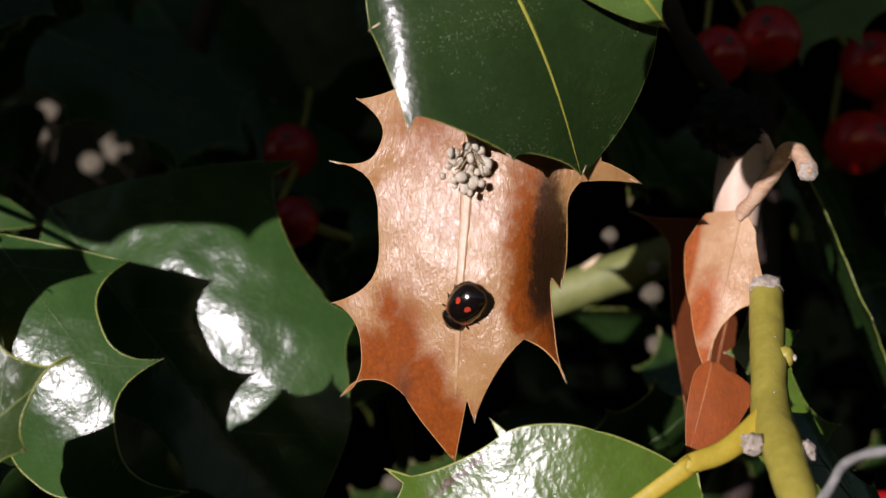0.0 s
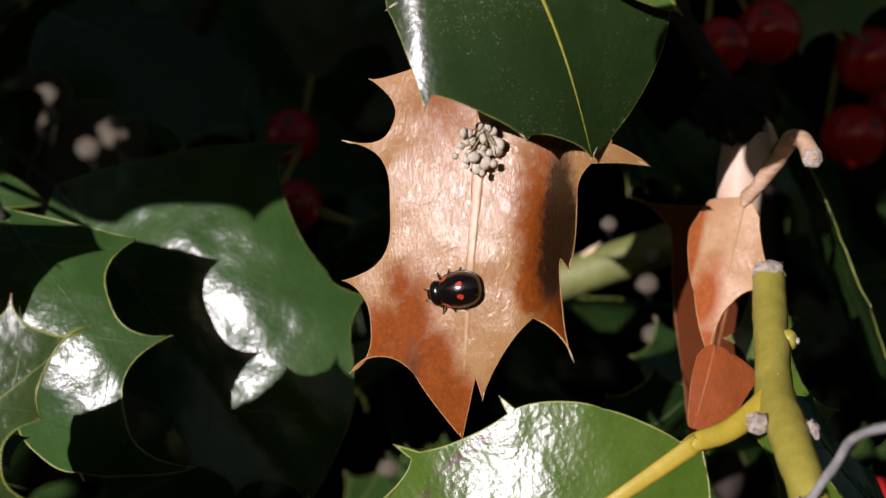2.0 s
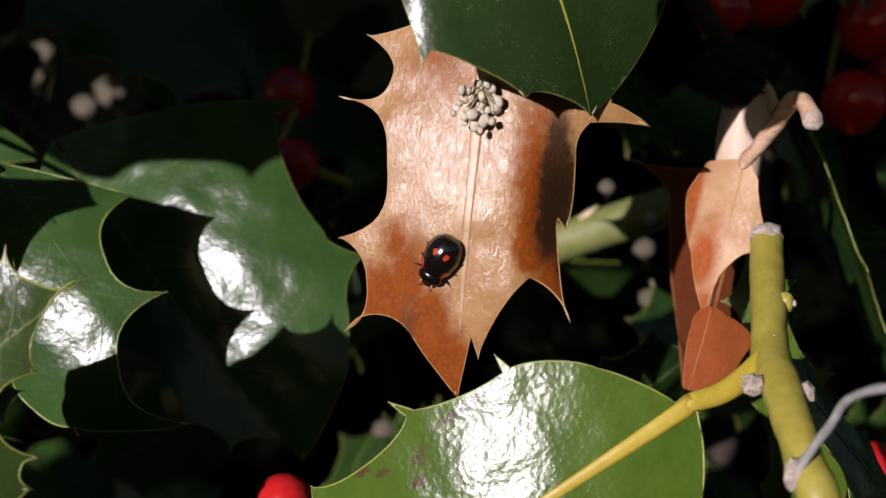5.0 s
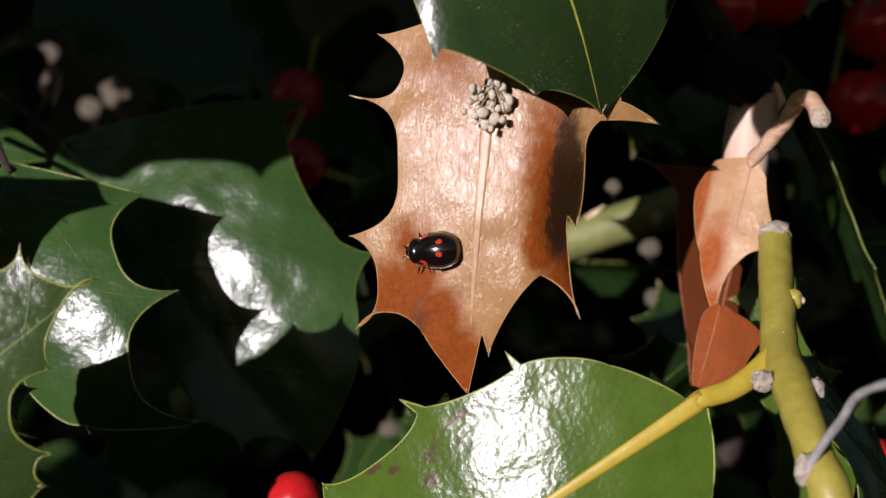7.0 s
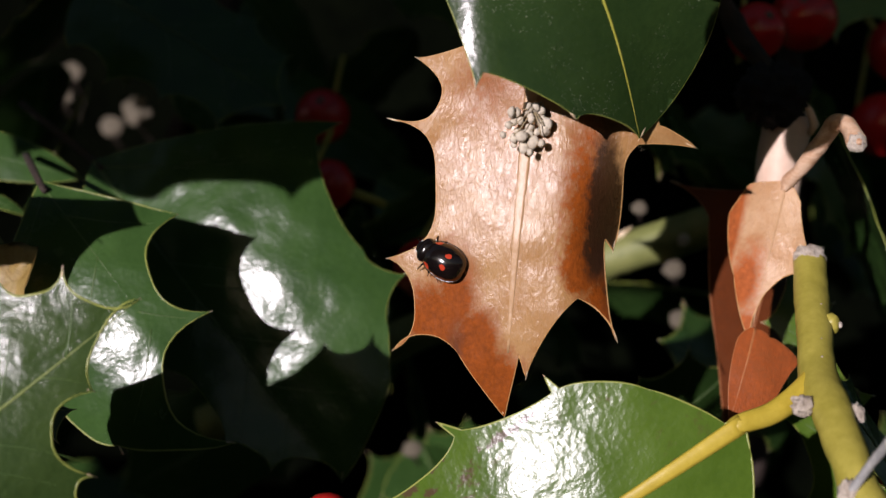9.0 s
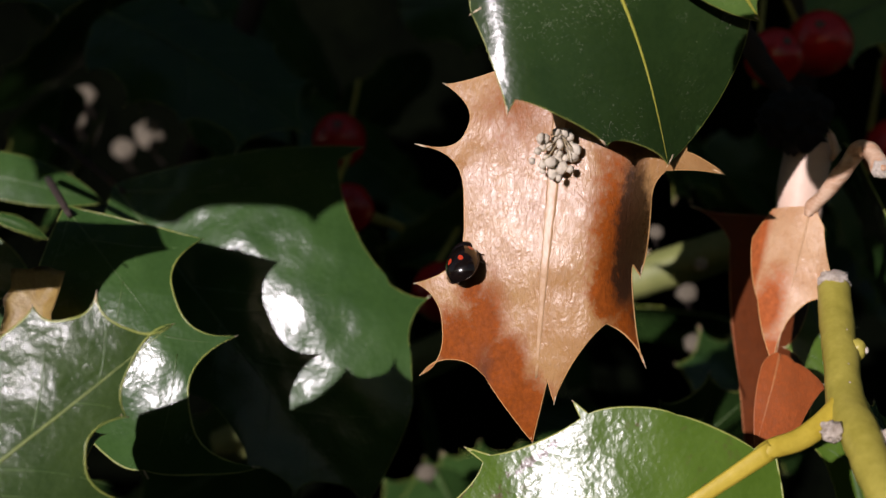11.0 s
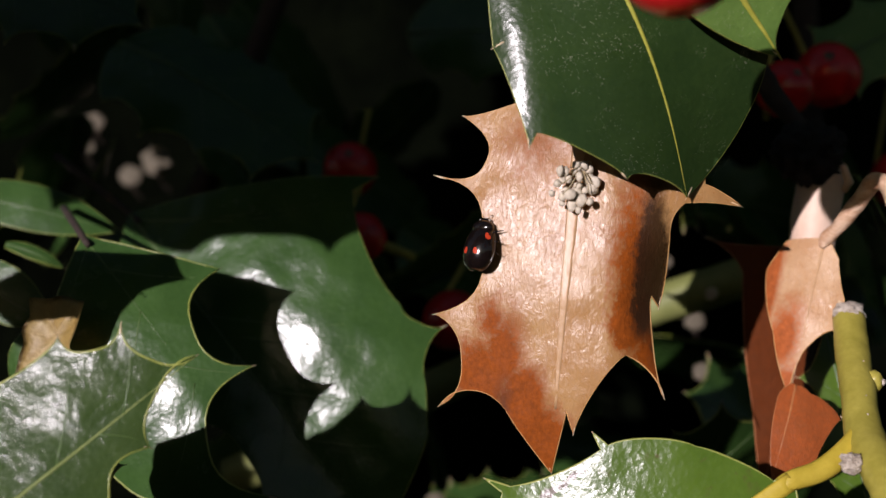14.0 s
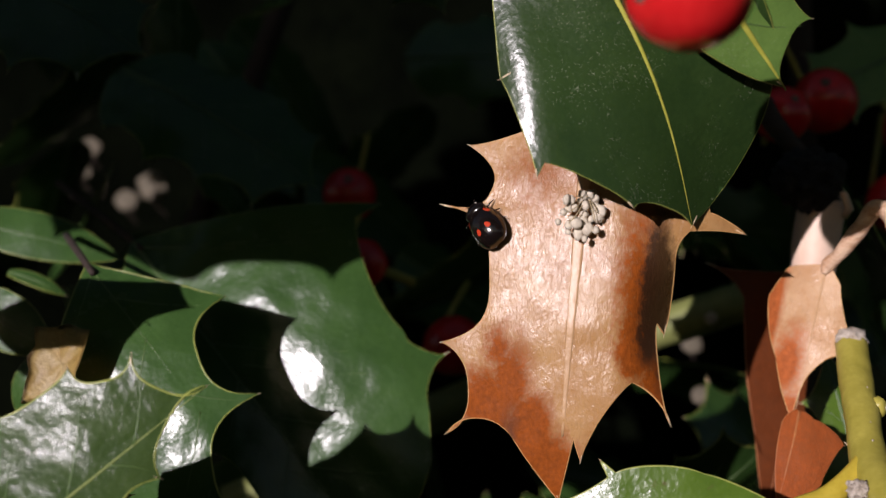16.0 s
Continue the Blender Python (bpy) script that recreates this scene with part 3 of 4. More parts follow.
grow_leaf("holly_leaf", "glossy green holly leaf with long amber spines", Leaf(**NEAR_LEFT, seed=10), GREEN_LEAF, RIM_GREEN, VEIN_GREEN, VEIN_GREEN, steps=18, fine=0.7, rib_to=0.58, rim_size=0.12, rib_size=0.25, stalk=BARK_DARK, stalk_size=0.5, petiole=[(-55, 34, 14)])
grow_leaf("holly_leaf", "wrinkled glossy green holly leaf with pale veins", Leaf(**FRONT, seed=12), WRINKLED_LEAF, RIM_GREEN, VEIN_PALE, VEIN_GREEN, steps=18, fine=0.7, rib_size=0.5, rim_size=0.13, petiole=[(-62, -24.0, -30.0), (-55, -23, -25)])
grow_leaf("holly_leaf", "shiny yellow-green holly leaf with brown spots on the green stem", Leaf(**LOWER, seed=14, ripple=0.14), SPOTTED_LEAF, RIM_GREEN, RIB_GOLD, None, steps=18, fine=0.7, rib_size=1.7, rib_flat=0.30, rim_size=0.12, stalk=RIB_GOLD, stalk_size=1.3, petiole=[(30.9, -4.2, -9.0), (28.4, -5.9, -10.8), (25.7, -7.0, -12.4)])
grow_leaf("dead_holly_leaf", "folded dry brown holly leaf on a broken twig", Leaf(**DEAD, seed=16), DEAD_RUST, RIM_DEAD, RIB_DEAD, None, THORN, rim_size=0.09, rib_size=0.28, steps=18, fine=0.7)
grow_leaf("dead_holly_leaf", "dark brown dead holly leaf in shade behind the folded one", Leaf(**DEAD_BACK, seed=18), DEAD_SHADED, RIM_RUST, RIM_RUST, None, THORN, rim_size=0.09, rib_size=0.5)
grow_leaf("dead_holly_leaf", "curled rust-orange dead holly leaf beside the green stem", Leaf(**DEAD_LOW, seed=19), DEAD_RED, RIM_RUST, RIM_RUST, None, THORN, rim_size=0.07, rib_size=0.3, rib_flat=0.2, fine=0.7)


# ---- stems and twigs ----
def rod(name, label, line, sizes, material, category="stem", group="", seg=14, wobble=0.0, rough=0.06):
    """A twig thing whose first part is its bark."""
    root = tagged(new(name), label, category, group)
    root.location = Vector(line[0]) * MM
    pts = [(Vector(p) - Vector(line[0])) * MM for p in smooth_line(line, 7)]
    bm = bmesh.new()
    rings = tube(bm, pts, [r * MM for r in ramp_radii(len(pts), *sizes)], seg)
    for ring, p in zip(rings, pts):
        for v in ring:
            d = v.co - p
            v.co = p + d * (1 + rough * noise.noise(v.co * 900) + wobble * noise.noise(v.co * 350))
    part("bark", bm, material, root)
    return root


def lump(owner, name, at, radii, material, rough=0.35, label="", seed=1.0, level=3, freq=1.0):
    """A knobbly part on a twig, at a place of the plan."""
    bm = bmesh.new()
    blob(bm, Vector(at) * MM - owner.location, [r * MM for r in radii], rough, seed, level, freq)
    return part(name, bm, material, owner, label)


stem = rod("holly_twig", "thick yellow-green holly stem with corky bud scars", [(34.07, 10.0, 1.3), (32.94, 5.5, -2.52), (31.91, 1.0, -5.63), (30.74, -4.0, -9.48), (30.39, -9.0, -11.97), (30.27, -12.5, -14.16), (30.29, -16.0, -17.1), (31.2, -19.0, -24), (34, -18, -60)], (1.65, 1.72, 1.68, 1.85, 1.75, 1.62, 1.75, 1.75), STEM_GREEN, wobble=0.05)
lump(stem, "cut_end", (34.0, 9.7, 1.7), (1.6, 1.7, 1.2), CORK, 0.4, "pale corky broken end", 3.0)
lump(stem, "bud_scar", (27.9, -9.0, -11.5), (1.0, 0.8, 0.95), CORK, 0.6, "crumbly whitish bud scar", 5.0, freq=1.6)
lump(stem, "bud_scar", (32.1, -9.8, -12.1), (0.85, 0.8, 0.95), CORK, 0.5, "crumbly whitish bud scar", 7.0, freq=1.5)
lump(stem, "bud_scar", (29.12, -17.5, -17.74), (0.9, 0.8, 1.3), CORK, 0.5, "crumbly whitish bud scar", 9.0, freq=1.4)
lump(stem, "bud", (33.5, 1.2, -4.9), (0.8, 0.8, 1.1), STEM_GREEN, 0.25, "small green side bud", 11.0)
lump(stem, "bud_scar", (34.25, 1.0, -4.9), (0.28, 0.35, 0.4), CORK, 0.4, "", 12.0, 2)
for k in range(9):
    f = k / 8
    lump(stem, "wart", (32.6 - 2.6 * f + random.uniform(-1.0, 0.5), 3.4 - 17 * f - 1.2, -3.0 - 12.2 * f), (0.13, 0.13, 0.16), CORK, 0.3, "", 20.0 + k, 1)

branch = rod("holly_twig", "thick pale green holly branch deeper in the bush", [(-40, 70, -24), (2.9, 62, -4.4), (16.3, 60, 0.4), (23.8, 58, 3.1), (30.8, 56, 5.5), (35.5, 55, 7.2)], (2.9, 2.9, 2.9, 2.9, 2.9), BRANCH_GREEN, wobble=0.04)
lump(branch, "bud_scar", (26.4, 55.2, 3.6), (1.0, 0.6, 0.9), CORK, 0.3, "pale bud scar", 6.0)
lump(branch, "bud_scar", (29.6, 53.6, 4.4), (0.9, 0.6, 1.0), CORK, 0.3, "pale bud scar", 8.0)
bm = bmesh.new()
tube(bm, [Vector(p) * MM - branch.location for p in ((20.6, 57.6, 4.2), (21.8, 57, 5.4), (22.9, 56.6, 6.3))], [0.8 * MM, 0.4 * MM, 0.04 * MM], 8)
part("thorn", bm, THORN, branch, "brown tipped thorn")

tan = rod("dead_twig", "dry tan broken twig holding the folded dead leaf", [(32.0, 12.2, 8.6), (32.5, 12.0, 9.6), (33.7, 10.5, 11.1), (34.9, 9.4, 13.2), (36.0, 8.6, 14.9), (36.9, 8.0, 15.3), (37.2, 6.6, 14.3), (37.3, 5.4, 13.1)], (0.3, 0.8, 0.85, 0.85, 0.92, 0.98, 0.9, 1.0), TWIG_TAN, "twig", wobble=0.3, rough=0.12)
lump(tan, "twig_end", (37.3, 5.0, 12.9), (0.95, 0.5, 1.0), CORK, 0.3, "pale cut face with a hollow pith", 2.0)
lump(tan, "pith", (37.32, 4.52, 12.94), (0.3, 0.14, 0.36), TWIG_TAN, 0.3, "dark pith", 1.0, 2)
lump(tan, "knuckle", (36.3, 8.2, 15.1), (0.95, 0.9, 0.8), TWIG_TAN, 0.5, "", 8.0)
lump(tan, "bark_flake", (36.6, 7.1, 14.9), (0.32, 0.25, 0.6), BARK_RUST, 0.5, "peeling orange-brown bark", 9.0)

dark = rod("dead_twig", "dark brown bare twig in shade", [(26, 34, 46), (29.4, 32.0, 34.2), (32.4, 31.0, 27.9), (36.5, 30.0, 22.1), (38.5, 32.0, 17.5)], (1.3, 1.3, 1.25, 1.2, 0.8), BARK_DARK, "twig", wobble=0.25)
lump(dark, "knot", (36.0, 28.6, 22.6), (1.7, 1.4, 1.5), BARK_DARK, 0.4, "", 5.0)

cream = rod("dead_twig", "smooth cream-coloured dead stalk with a black husk", [(32.69, 22.0, 0.84), (33.81, 22.0, 7.83), (34.25, 22.0, 12.28), (35.0, 22.0, 16.1), (35.19, 22.0, 18.0)], (2.4, 2.5, 2.65, 2.7, 2.4), CREAM, "twig", rough=0.02)
lump(cream, "husk", (32.76, 19.4, 19.7), (3.8, 3.1, 3.4), CHAR, 0.4, "black shrivelled husk", 3.0, 4, 2.2)
bm = bmesh.new()
tube(bm, [Vector(p) * MM - cream.location for p in ((37.0, 19.8, 15.4), (37.23, 18.9, 16.3), (36.6, 18.7, 17.88), (35.86, 18.6, 19.1))], [0.32 * MM, 0.55 * MM, 0.42 * MM, 0.04 * MM], 8)
part("splinter", bm, CREAM, cream, "pale splinter")

rod("holly_twig", "short yellow-green leaf stalk deep in the bush", [(-19.2, 58.0, 12.5), (-17.1, 57.0, 11.1), (-14.2, 56.0, 10.0), (-12.1, 57.0, 9.2)], (0.6, 0.75, 0.7, 0.6), STEM_GREEN, seg=10)

grey = rod("dead_twig", "thin grey twig beside the stem", [(28.98, -17.5, -17.74), (30.1, -19.0, -15.22), (30.8, -21.0, -13.14), (31.23, -23.0, -11.23), (31.9, -26.0, -10.01), (33.6, -29.0, -9.3), (42, -34, -8)], (0.42, 0.36, 0.34, 0.33, 0.3), GREY_TWIG, "twig", wobble=0.2)

# ---- seed pods ----
pods = tagged(new("seed_cluster"), "cluster of small dry greyish seed pods on fine stalks", "seed pods")
pods.location = Vector((4.05, -4.85, 13.27)) * MM
for k in range(26):
    a, r = k * 2.4, 2.15 * math.sqrt((k + 0.5) / 26)
    c = Vector((r * math.cos(a) * 0.95 + random.uniform(-0.25, 0.25), random.uniform(-0.7, 0.5), r * math.sin(a) * 1.1 - 0.1 + random.uniform(-0.25, 0.25)))
    s = random.choice((0.30, 0.38, 0.46, 0.58))
    bm = bmesh.new()
    blob(bm, c * MM, (s * MM, s * MM, s * random.uniform(0.95, 1.3) * MM), 0.4, k * 1.7, 2)
    part("pod", bm, POD, pods)
for k, (x, z) in enumerate(((-0.6, 0.9), (0.2, 1.2), (0.8, 0.4), (1.2, 0.9), (0.0, -0.3))):
    bm = bmesh.new()
    line = smooth_line([Vector(p) * MM for p in ((x, 0.1, z), (x * 0.5 + 0.9, 0.9, z * 0.5 + 1.4), (2.0, 2.0, 3.2), (3.6, 4.5, 8.0))], 5)
    tube(bm, line, ramp_radii(len(line), 0.10 * MM, 0.08 * MM, 0.1 * MM), 6)
    part("stalk", bm, POD_STALK, pods)
for k in range(6):
    a = k * 1.9
    c = Vector((1.5 * math.cos(a), -0.5 - 0.04 * k, 1.6 * math.sin(a)))
    bm = bmesh.new()
    line = smooth_line([Vector(p) * MM for p in (c, c * 0.6 + Vector((0.3, -0.5, 0.5)), (0.6, 0.0, 1.6))], 4)
    tube(bm, line, ramp_radii(len(line), 0.05 * MM, 0.06 * MM), 5)
    part("thread", bm, POD_STALK, pods)


# ---- berries ----
def make_berry(at, size, turn, label, stalk):
    berry = tagged(new("holly_berry"), label, "berry", "holly berries")
    berry.matrix_world = Matrix.Translation(Vector(at) * MM) @ Euler([radians(a) for a in turn]).to_matrix().to_4x4()
    bm = bmesh.new()
    for v in blob(bm, (0, 0, 0), (size * MM, size * MM, size * 1.04 * MM), 0.02, size, 4):
        d = v.co.length
        pole = max(0.0, v.co.z / d)
        v.co *= 1 - 0.10 * pole ** 24
    part("flesh", bm, BERRY, berry)
    bm = bmesh.new()
    blob(bm, (0, 0, size * 0.93 * MM), (size * 0.17 * MM, size * 0.17 * MM, size * 0.06 * MM), 0.5, 3.0, 2)
    part("tip_scar", bm, BERRY_TIP, berry, "dark dry tip")
    inv = berry.matrix_world.inverted()
    line = smooth_line([Vector((0, 0, -0.96 * size * MM)), Vector((0, 0, -1.35 * size * MM)), inv @ (Vector(stalk) * MM)], 5)
    bm = bmesh.new()
    tube(bm, line, ramp_radii(len(line), 0.42 * MM, 0.34 * MM, 0.45 * MM), 7)
    part("stalk", bm, STEM_GREEN, berry, "thin green stalk")
    return berry


make_berry((7.3, -37.0, 25.2), 4.2, (12, -102, 12), "bright red ripe holly berry hanging in front", (20, -33, 40))
make_berry((66.5, 80.0, 23.5), 5.1, (70, 0, 30), "ripe red holly berry in shade", (68, 90, 40))
make_berry((68.1, 76.0, 35.0), 5.2, (60, 10, -30), "ripe red holly berry in shade", (66, 86, 42))
make_berry((77.0, 88.0, 29.0), 5.2, (60, 10, -30), "ripe red holly berry in shade", (66, 86, 42))
make_berry((37.4, 45.0, 31.6), 3.8, (60, 30, 0), "ripe red holly berry behind the dark twig", (40, 58, 48))
make_berry((46.5, 55.0, 35.5), 4.6, (60, -30, 0), "ripe red holly berry in shade", (40, 58, 48))
make_berry((-22.5, 72.0, 23.5), 4.2, (60, 0, 0), "ripe red holly berry in shade", (-20, 78, 34))
make_berry((-19.0, 48.0, 11.4), 3.4, (60, 0, 90), "ripe red holly berry behind the big leaf", (-20, 60, 20))
make_berry((-15.5, 12.0, -26.2), 3.0, (100, 0, 10), "bright red sunlit holly berry low down", (-14, 26, -34))
make_berry((53.0, 32.0, -27.5), 4.5, (80, 0, 10), "ripe red holly berry low down", (58, 44, -40))
make_berry((-6.4, 60.0, 0.2), 4.4, (80, 0, 40), "ripe red holly berry in shade", (-4, 72, 10))

# ---- pale dry scraps caught deep in the bush ----
def make_crumb(at, size, material, label, seed):
    crumb = tagged(new("leaf_scrap"), label, "leaf scrap", "scraps deep in the bush")
    crumb.location = Vector(at) * MM
    bm = bmesh.new()
    blob(bm, (0, 0, 0), (size * MM, size * 0.18 * MM, size * 0.9 * MM), 0.3, seed, 3)
    part("flake", bm, material, crumb)
    bm = bmesh.new()
    line = smooth_line([Vector(p) * MM for p in ((0, 0.2, -size * 0.6), (size * 0.3, 1.5, -size * 1.3), (size * 0.8, 3.5, -size * 2.0))], 5)
    tube(bm, line, ramp_radii(len(line), 0.35 * MM, 0.2 * MM), 6)
    part("stalk", bm, BARK_DARK, crumb)
    return crumb


for k, (at, size) in enumerate((((39.6, 95.0, -14.5), 2.2), ((-8.9, 88.0, -30.0), 1.6), ((25.0, 64.0, 9.2), 1.1), ((35.2, 92.0, 0.2), 1.7), ((33.9, 80.0, -7.8), 1.6), ((-77.9, 125.0, 38.6), 2.2), ((-78.8, 122.0, 33.7), 2.2), ((-74.9, 143.0, 29.9), 2.4), ((-69.4, 143.0, 33.1), 3.2))):
    make_crumb(at, size, DULL, "pale dry scrap of leaf caught deep in the bush", k * 2.3)

# ---- amber scrap of a broken leaf ----
scrap = tagged(new("leaf_scrap"), "broken amber scrap of a dry leaf", "leaf scrap")
scrap.matrix_world = pose(-0.0476, 0.009, -0.0012, 84, 0, -14)
bm = bmesh.new()
grid = [[None] * 13 for _ in range(13)]
for i in range(13):
    for j in range(13):
        x, y = (i - 6) / 6, (j - 6) / 6
        k = 1 + 0.45 * noise.noise(Vector((math.cos(math.atan2(y, x)) * 1.6, math.sin(math.atan2(y, x)) * 1.6, 0.3)))
        grid[i][j] = bm.verts.new(Vector((3.0 * x * k, 3.4 * y * k, 0.7 * x * x - 0.4 * y + 0.3 * noise.noise(Vector((x * 2, y * 2, 4))))) * MM)
for i in range(12):
    for j in range(12):
        bm.faces.new((grid[i][j], grid[i + 1][j], grid[i + 1][j + 1], grid[i][j + 1]))
bmesh.ops.solidify(bm, geom=bm.faces[:], thickness=0.15 * MM)
part("sheet", bm, AMBER, scrap)

# ---- the rest of the bush ----
def wild(length, width, spines, seed, bend=2.0, curl=0.01):
    """A plan for one more holly leaf, lying along +x at the origin."""
    rng = random.Random(seed)
    sides = {}
    for side in (1, -1):
        rows, before = [], Vector((0, 0))
        for i in range(spines):
            u = length * (i + 0.75) / (spines + 0.35) + rng.uniform(-0.6, 0.6)
            v = side * width * (math.sin(math.pi * (0.16 + 0.70 * u / length)) ** 0.7) * rng.uniform(0.9, 1.1)
            gap = (Vector((u, v)) - before).length
            rows.append((u, v, -side * gap * (0.24 if i else -0.12), 2.8))
            before = Vector((u, v))
        gap = (Vector((length, 0)) - before).length
        sides[side] = rows + [(length, 0.0, -side * gap * 0.14, 2.8)]
    return Leaf((0, 0, 0), (length, 0, 0), (0, 0, 1), bend, (curl, curl), 0.04, 0.0, sides[1], sides[-1], 0.4, seed)


def toward(base, tip, normal):
    """The pose of a leaf at base that points at tip."""
    b, t, n = Vector(base), Vector(tip), Vector(normal)
    u = (t - b).normalized()
    n = (n - u * n.dot(u)).normalized()
    v = n.cross(u)
    return Matrix(((u.x, v.x, n.x, b.x * MM), (u.y, v.y, n.y, b.y * MM), (u.z, v.z, n.z, b.z * MM), (0, 0, 0, 1)))


def lone(base, tip, normal, width, spines, seed, label, blade=None, curl=0.01, bend=2.0):
    shape = wild((Vector(tip) - Vector(base)).length, width, spines, seed, bend, curl)
    shape.matrix = toward(base, tip, normal)
    return grow_leaf("holly_leaf", label, shape, blade or GREEN_LEAF, RIM_GREEN, VEIN_GREEN, VEIN_GREEN, steps=12, fine=1.2)



def smooth_leaf(base, tip, normal, left, right, seed, label):
    """A holly leaf with an entire margin, as old branches bear them."""
    length = (Vector(tip) - Vector(base)).length
    shape = Leaf(base, tip, normal, 0.8, (0.02, 0.02), 0.0, 0.0, [(length, 0.0, left, 2.2)], [(length, 0.0, -right, 2.2)], 0.25, seed)
    return grow_leaf("holly_leaf", label, shape, GREEN_LEAF, RIM_GREEN, VEIN_GREEN, None, steps=14, fine=0.8, rib_size=0.35)


lone((42, 20, -32), (35.4, 24, 1.5), (-0.1, -1, 0.1), 5.5, 3, 31, "yellow-green holly leaf behind the stem", SPOTTED_LEAF)
lone((52, 12, -36), (31.0, 3, -8.5), (0.75, -0.6, 0.3), 6, 3, 43, "dark green holly leaf in shade under the stalk")
lone((44, 36, 19), (62, 42, -24), (0.97, -0.15, 0.1), 16, 4, 32, "dark green holly leaf in shade", None, 0.002, 0.5)
lone((14, 44, -24), (34, 40, -11.5), (0.9, -0.45, 0.1), 11, 3, 33, "dim green holly leaf deep in the bush")
# Hidden by the wrinkled leaf; added to shade the leaves beyond it.
lone((-47.5, -6, -14), (-36.5, -6, -12.5), (-0.48, -0.86, 0.14), 3.6, 3, 44, "green holly leaf tucked behind the wrinkled one")
smooth_leaf((-71.0, 36, 16.27), (-48.6, 36, 11.2), (-0.1, -1, 0.3), 3.1, 2.6, 34, "smooth green holly leaf half in sun")
smooth_leaf((-61.3, 32, 9.24), (-54.2, 32, 6.4), (-0.1, -1, 0.5), 0.75, 0.6, 35, "narrow green holly leaf in sun")
smooth_leaf((-66, 27, 6.5), (-53.2, 25, -0.4), (-0.35, -1, 0.25), 3.4, 2.8, 36, "glossy green holly leaf beside the amber scrap")
smooth_leaf((-53.9, 21, -0.3), (-54.8, 22, -9.0), (-0.2, -1, 0.2), 3.2, 2.2, 46, "dim green holly leaf below the amber scrap")
lone((-75, 42, 52), (-46.2, 36, 37.1), (0.5, -0.8, 0.2), 11, 4, 38, "dark green holly leaf in shade")
lone((-55, 58, 40), (-25.4, 50, 21.8), (0.5, -0.8, 0.2), 11, 4, 39, "dark green holly leaf in shade")
lone((-20, 44, 62), (-8, 40, 43.5), (0.1, -1, 0.0), 6, 3, 40, "bright green young holly leaf at the top")
lone((70, 66, 48), (44, 58, 36), (0.0, -1, 0.3), 8, 3, 41, "greyish holly leaf above the berries", PALE_LEAF)

# leaves farther in, and unseen shade leaves added round about, on their branches
KINDS = []
for k, (length, width, spines) in enumerate(((34, 10, 4), (40, 12, 4), (28, 8, 3), (36, 9, 5))):
    shape = wild(length, width, spines, 50 + k)
    KINDS.append(grow_leaf("holly_leaf", "dark green glossy holly leaf in the shaded bush", shape, GREEN_LEAF, RIM_GREEN, VEIN_GREEN, None, steps=8, fine=2.2))
first = dict.fromkeys(range(4), True)
rng = random.Random(7)


def scatter(count, low, high, face, spread):
    for _ in range(count):
        k = rng.randrange(4)
        at = Vector([rng.uniform(a, b) for a, b in zip(low, high)])
        way = Vector((rng.uniform(-1, 1), rng.uniform(-0.5, 0.5), rng.uniform(-1, 0.4))).normalized()
        n = Vector(face) + Vector([rng.uniform(-spread, spread) for _ in range(3)])
        m = toward(at - way * 17, at + way * 17, n)
        if first[k]:
            KINDS[k].matrix_world = m
            first[k] = False
        else:
            copy_thing(KINDS[k], m)


def hang(x, y, z, length_at, lean):
    """Hangs an added unseen shade leaf, tip at x, y, z, turned to the light."""
    k = rng.randrange(4)
    tip = Vector((x + rng.uniform(-2, 2), y, z + rng.uniform(0, 3)))
    base = tip + Vector((lean, rng.uniform(-3, 3), length_at))
    n = Vector((-0.48, -0.86, 0.14)) + Vector([rng.uniform(-0.35, 0.35) for _ in range(3)])
    if first[k]:
        KINDS[k].matrix_world = toward(base, tip, n)
        first[k] = False
    else:
        copy_thing(KINDS[k], toward(base, tip, n))


# unseen outer leaves added on the sunny side for shade, overhanging the light's gap
def eaves(x):
    """The height of the lowest leaf tips along the added shade leaves."""
    if x > -46:
        return 43
    if x > -88:
        return 32
    return 29 if x > -125 else 7


# Two unseen leaves, outlined so that their shadows edge the sunlit ones.
shade = Leaf((-100, -50, 32), (-54, -50, 32), (0, -1, 0), 1.0, (0.004, 0.004), 0.0, 0.0, [(12, 7, 1.2, 3), (28, 8, -1.2, 3), (46, 0, -1, 3)], [(16, -8.4, -1.5, 3), (34.5, -9.0, 2.2, 4), (42, -5.5, 1.5, 3), (46, 0, 0.5, 3)], 0.2, 71)
grow_leaf("holly_leaf", "dark green holly leaf overhanging the sunny gap", shade, GREEN_LEAF, RIM_GREEN, VEIN_GREEN, VEIN_GREEN, steps=12, fine=1.2)
shade = Leaf((-88, -23, 12), (-54.8, -20, 11.2), (-0.1, -1, 0), 0.8, (0.004, 0.004), 0.0, 0.0, [(8, 4.0, 0.8, 3), (20, 3.4, -0.3, -2), (30.5, 3.2, -0.3, 3), (33.2, 0, -0.3, 3)], [(12, -7.5, -1.0, 3), (26.5, -5.4, 0.8, 3), (28.5, -1.6, 0.0, 3), (33.2, 0, 0.2, 3)], 0.2, 72)
grow_leaf("holly_leaf", "dark green holly leaf beside the sunny gap", shade, GREEN_LEAF, RIM_GREEN, VEIN_GREEN, VEIN_GREEN, steps=12, fine=1.2)
for row, (dy, dz) in enumerate(((0, 0), (-5, 11), (4, 22), (-4, 34), (3, 46), (-6, 58))):
    for k in range(22):
        x = -152 + 8.2 * k + 4 * (row % 2)
        hang(x, -50 + dy, eaves(x) + dz, 32, rng.uniform(-12, 12))
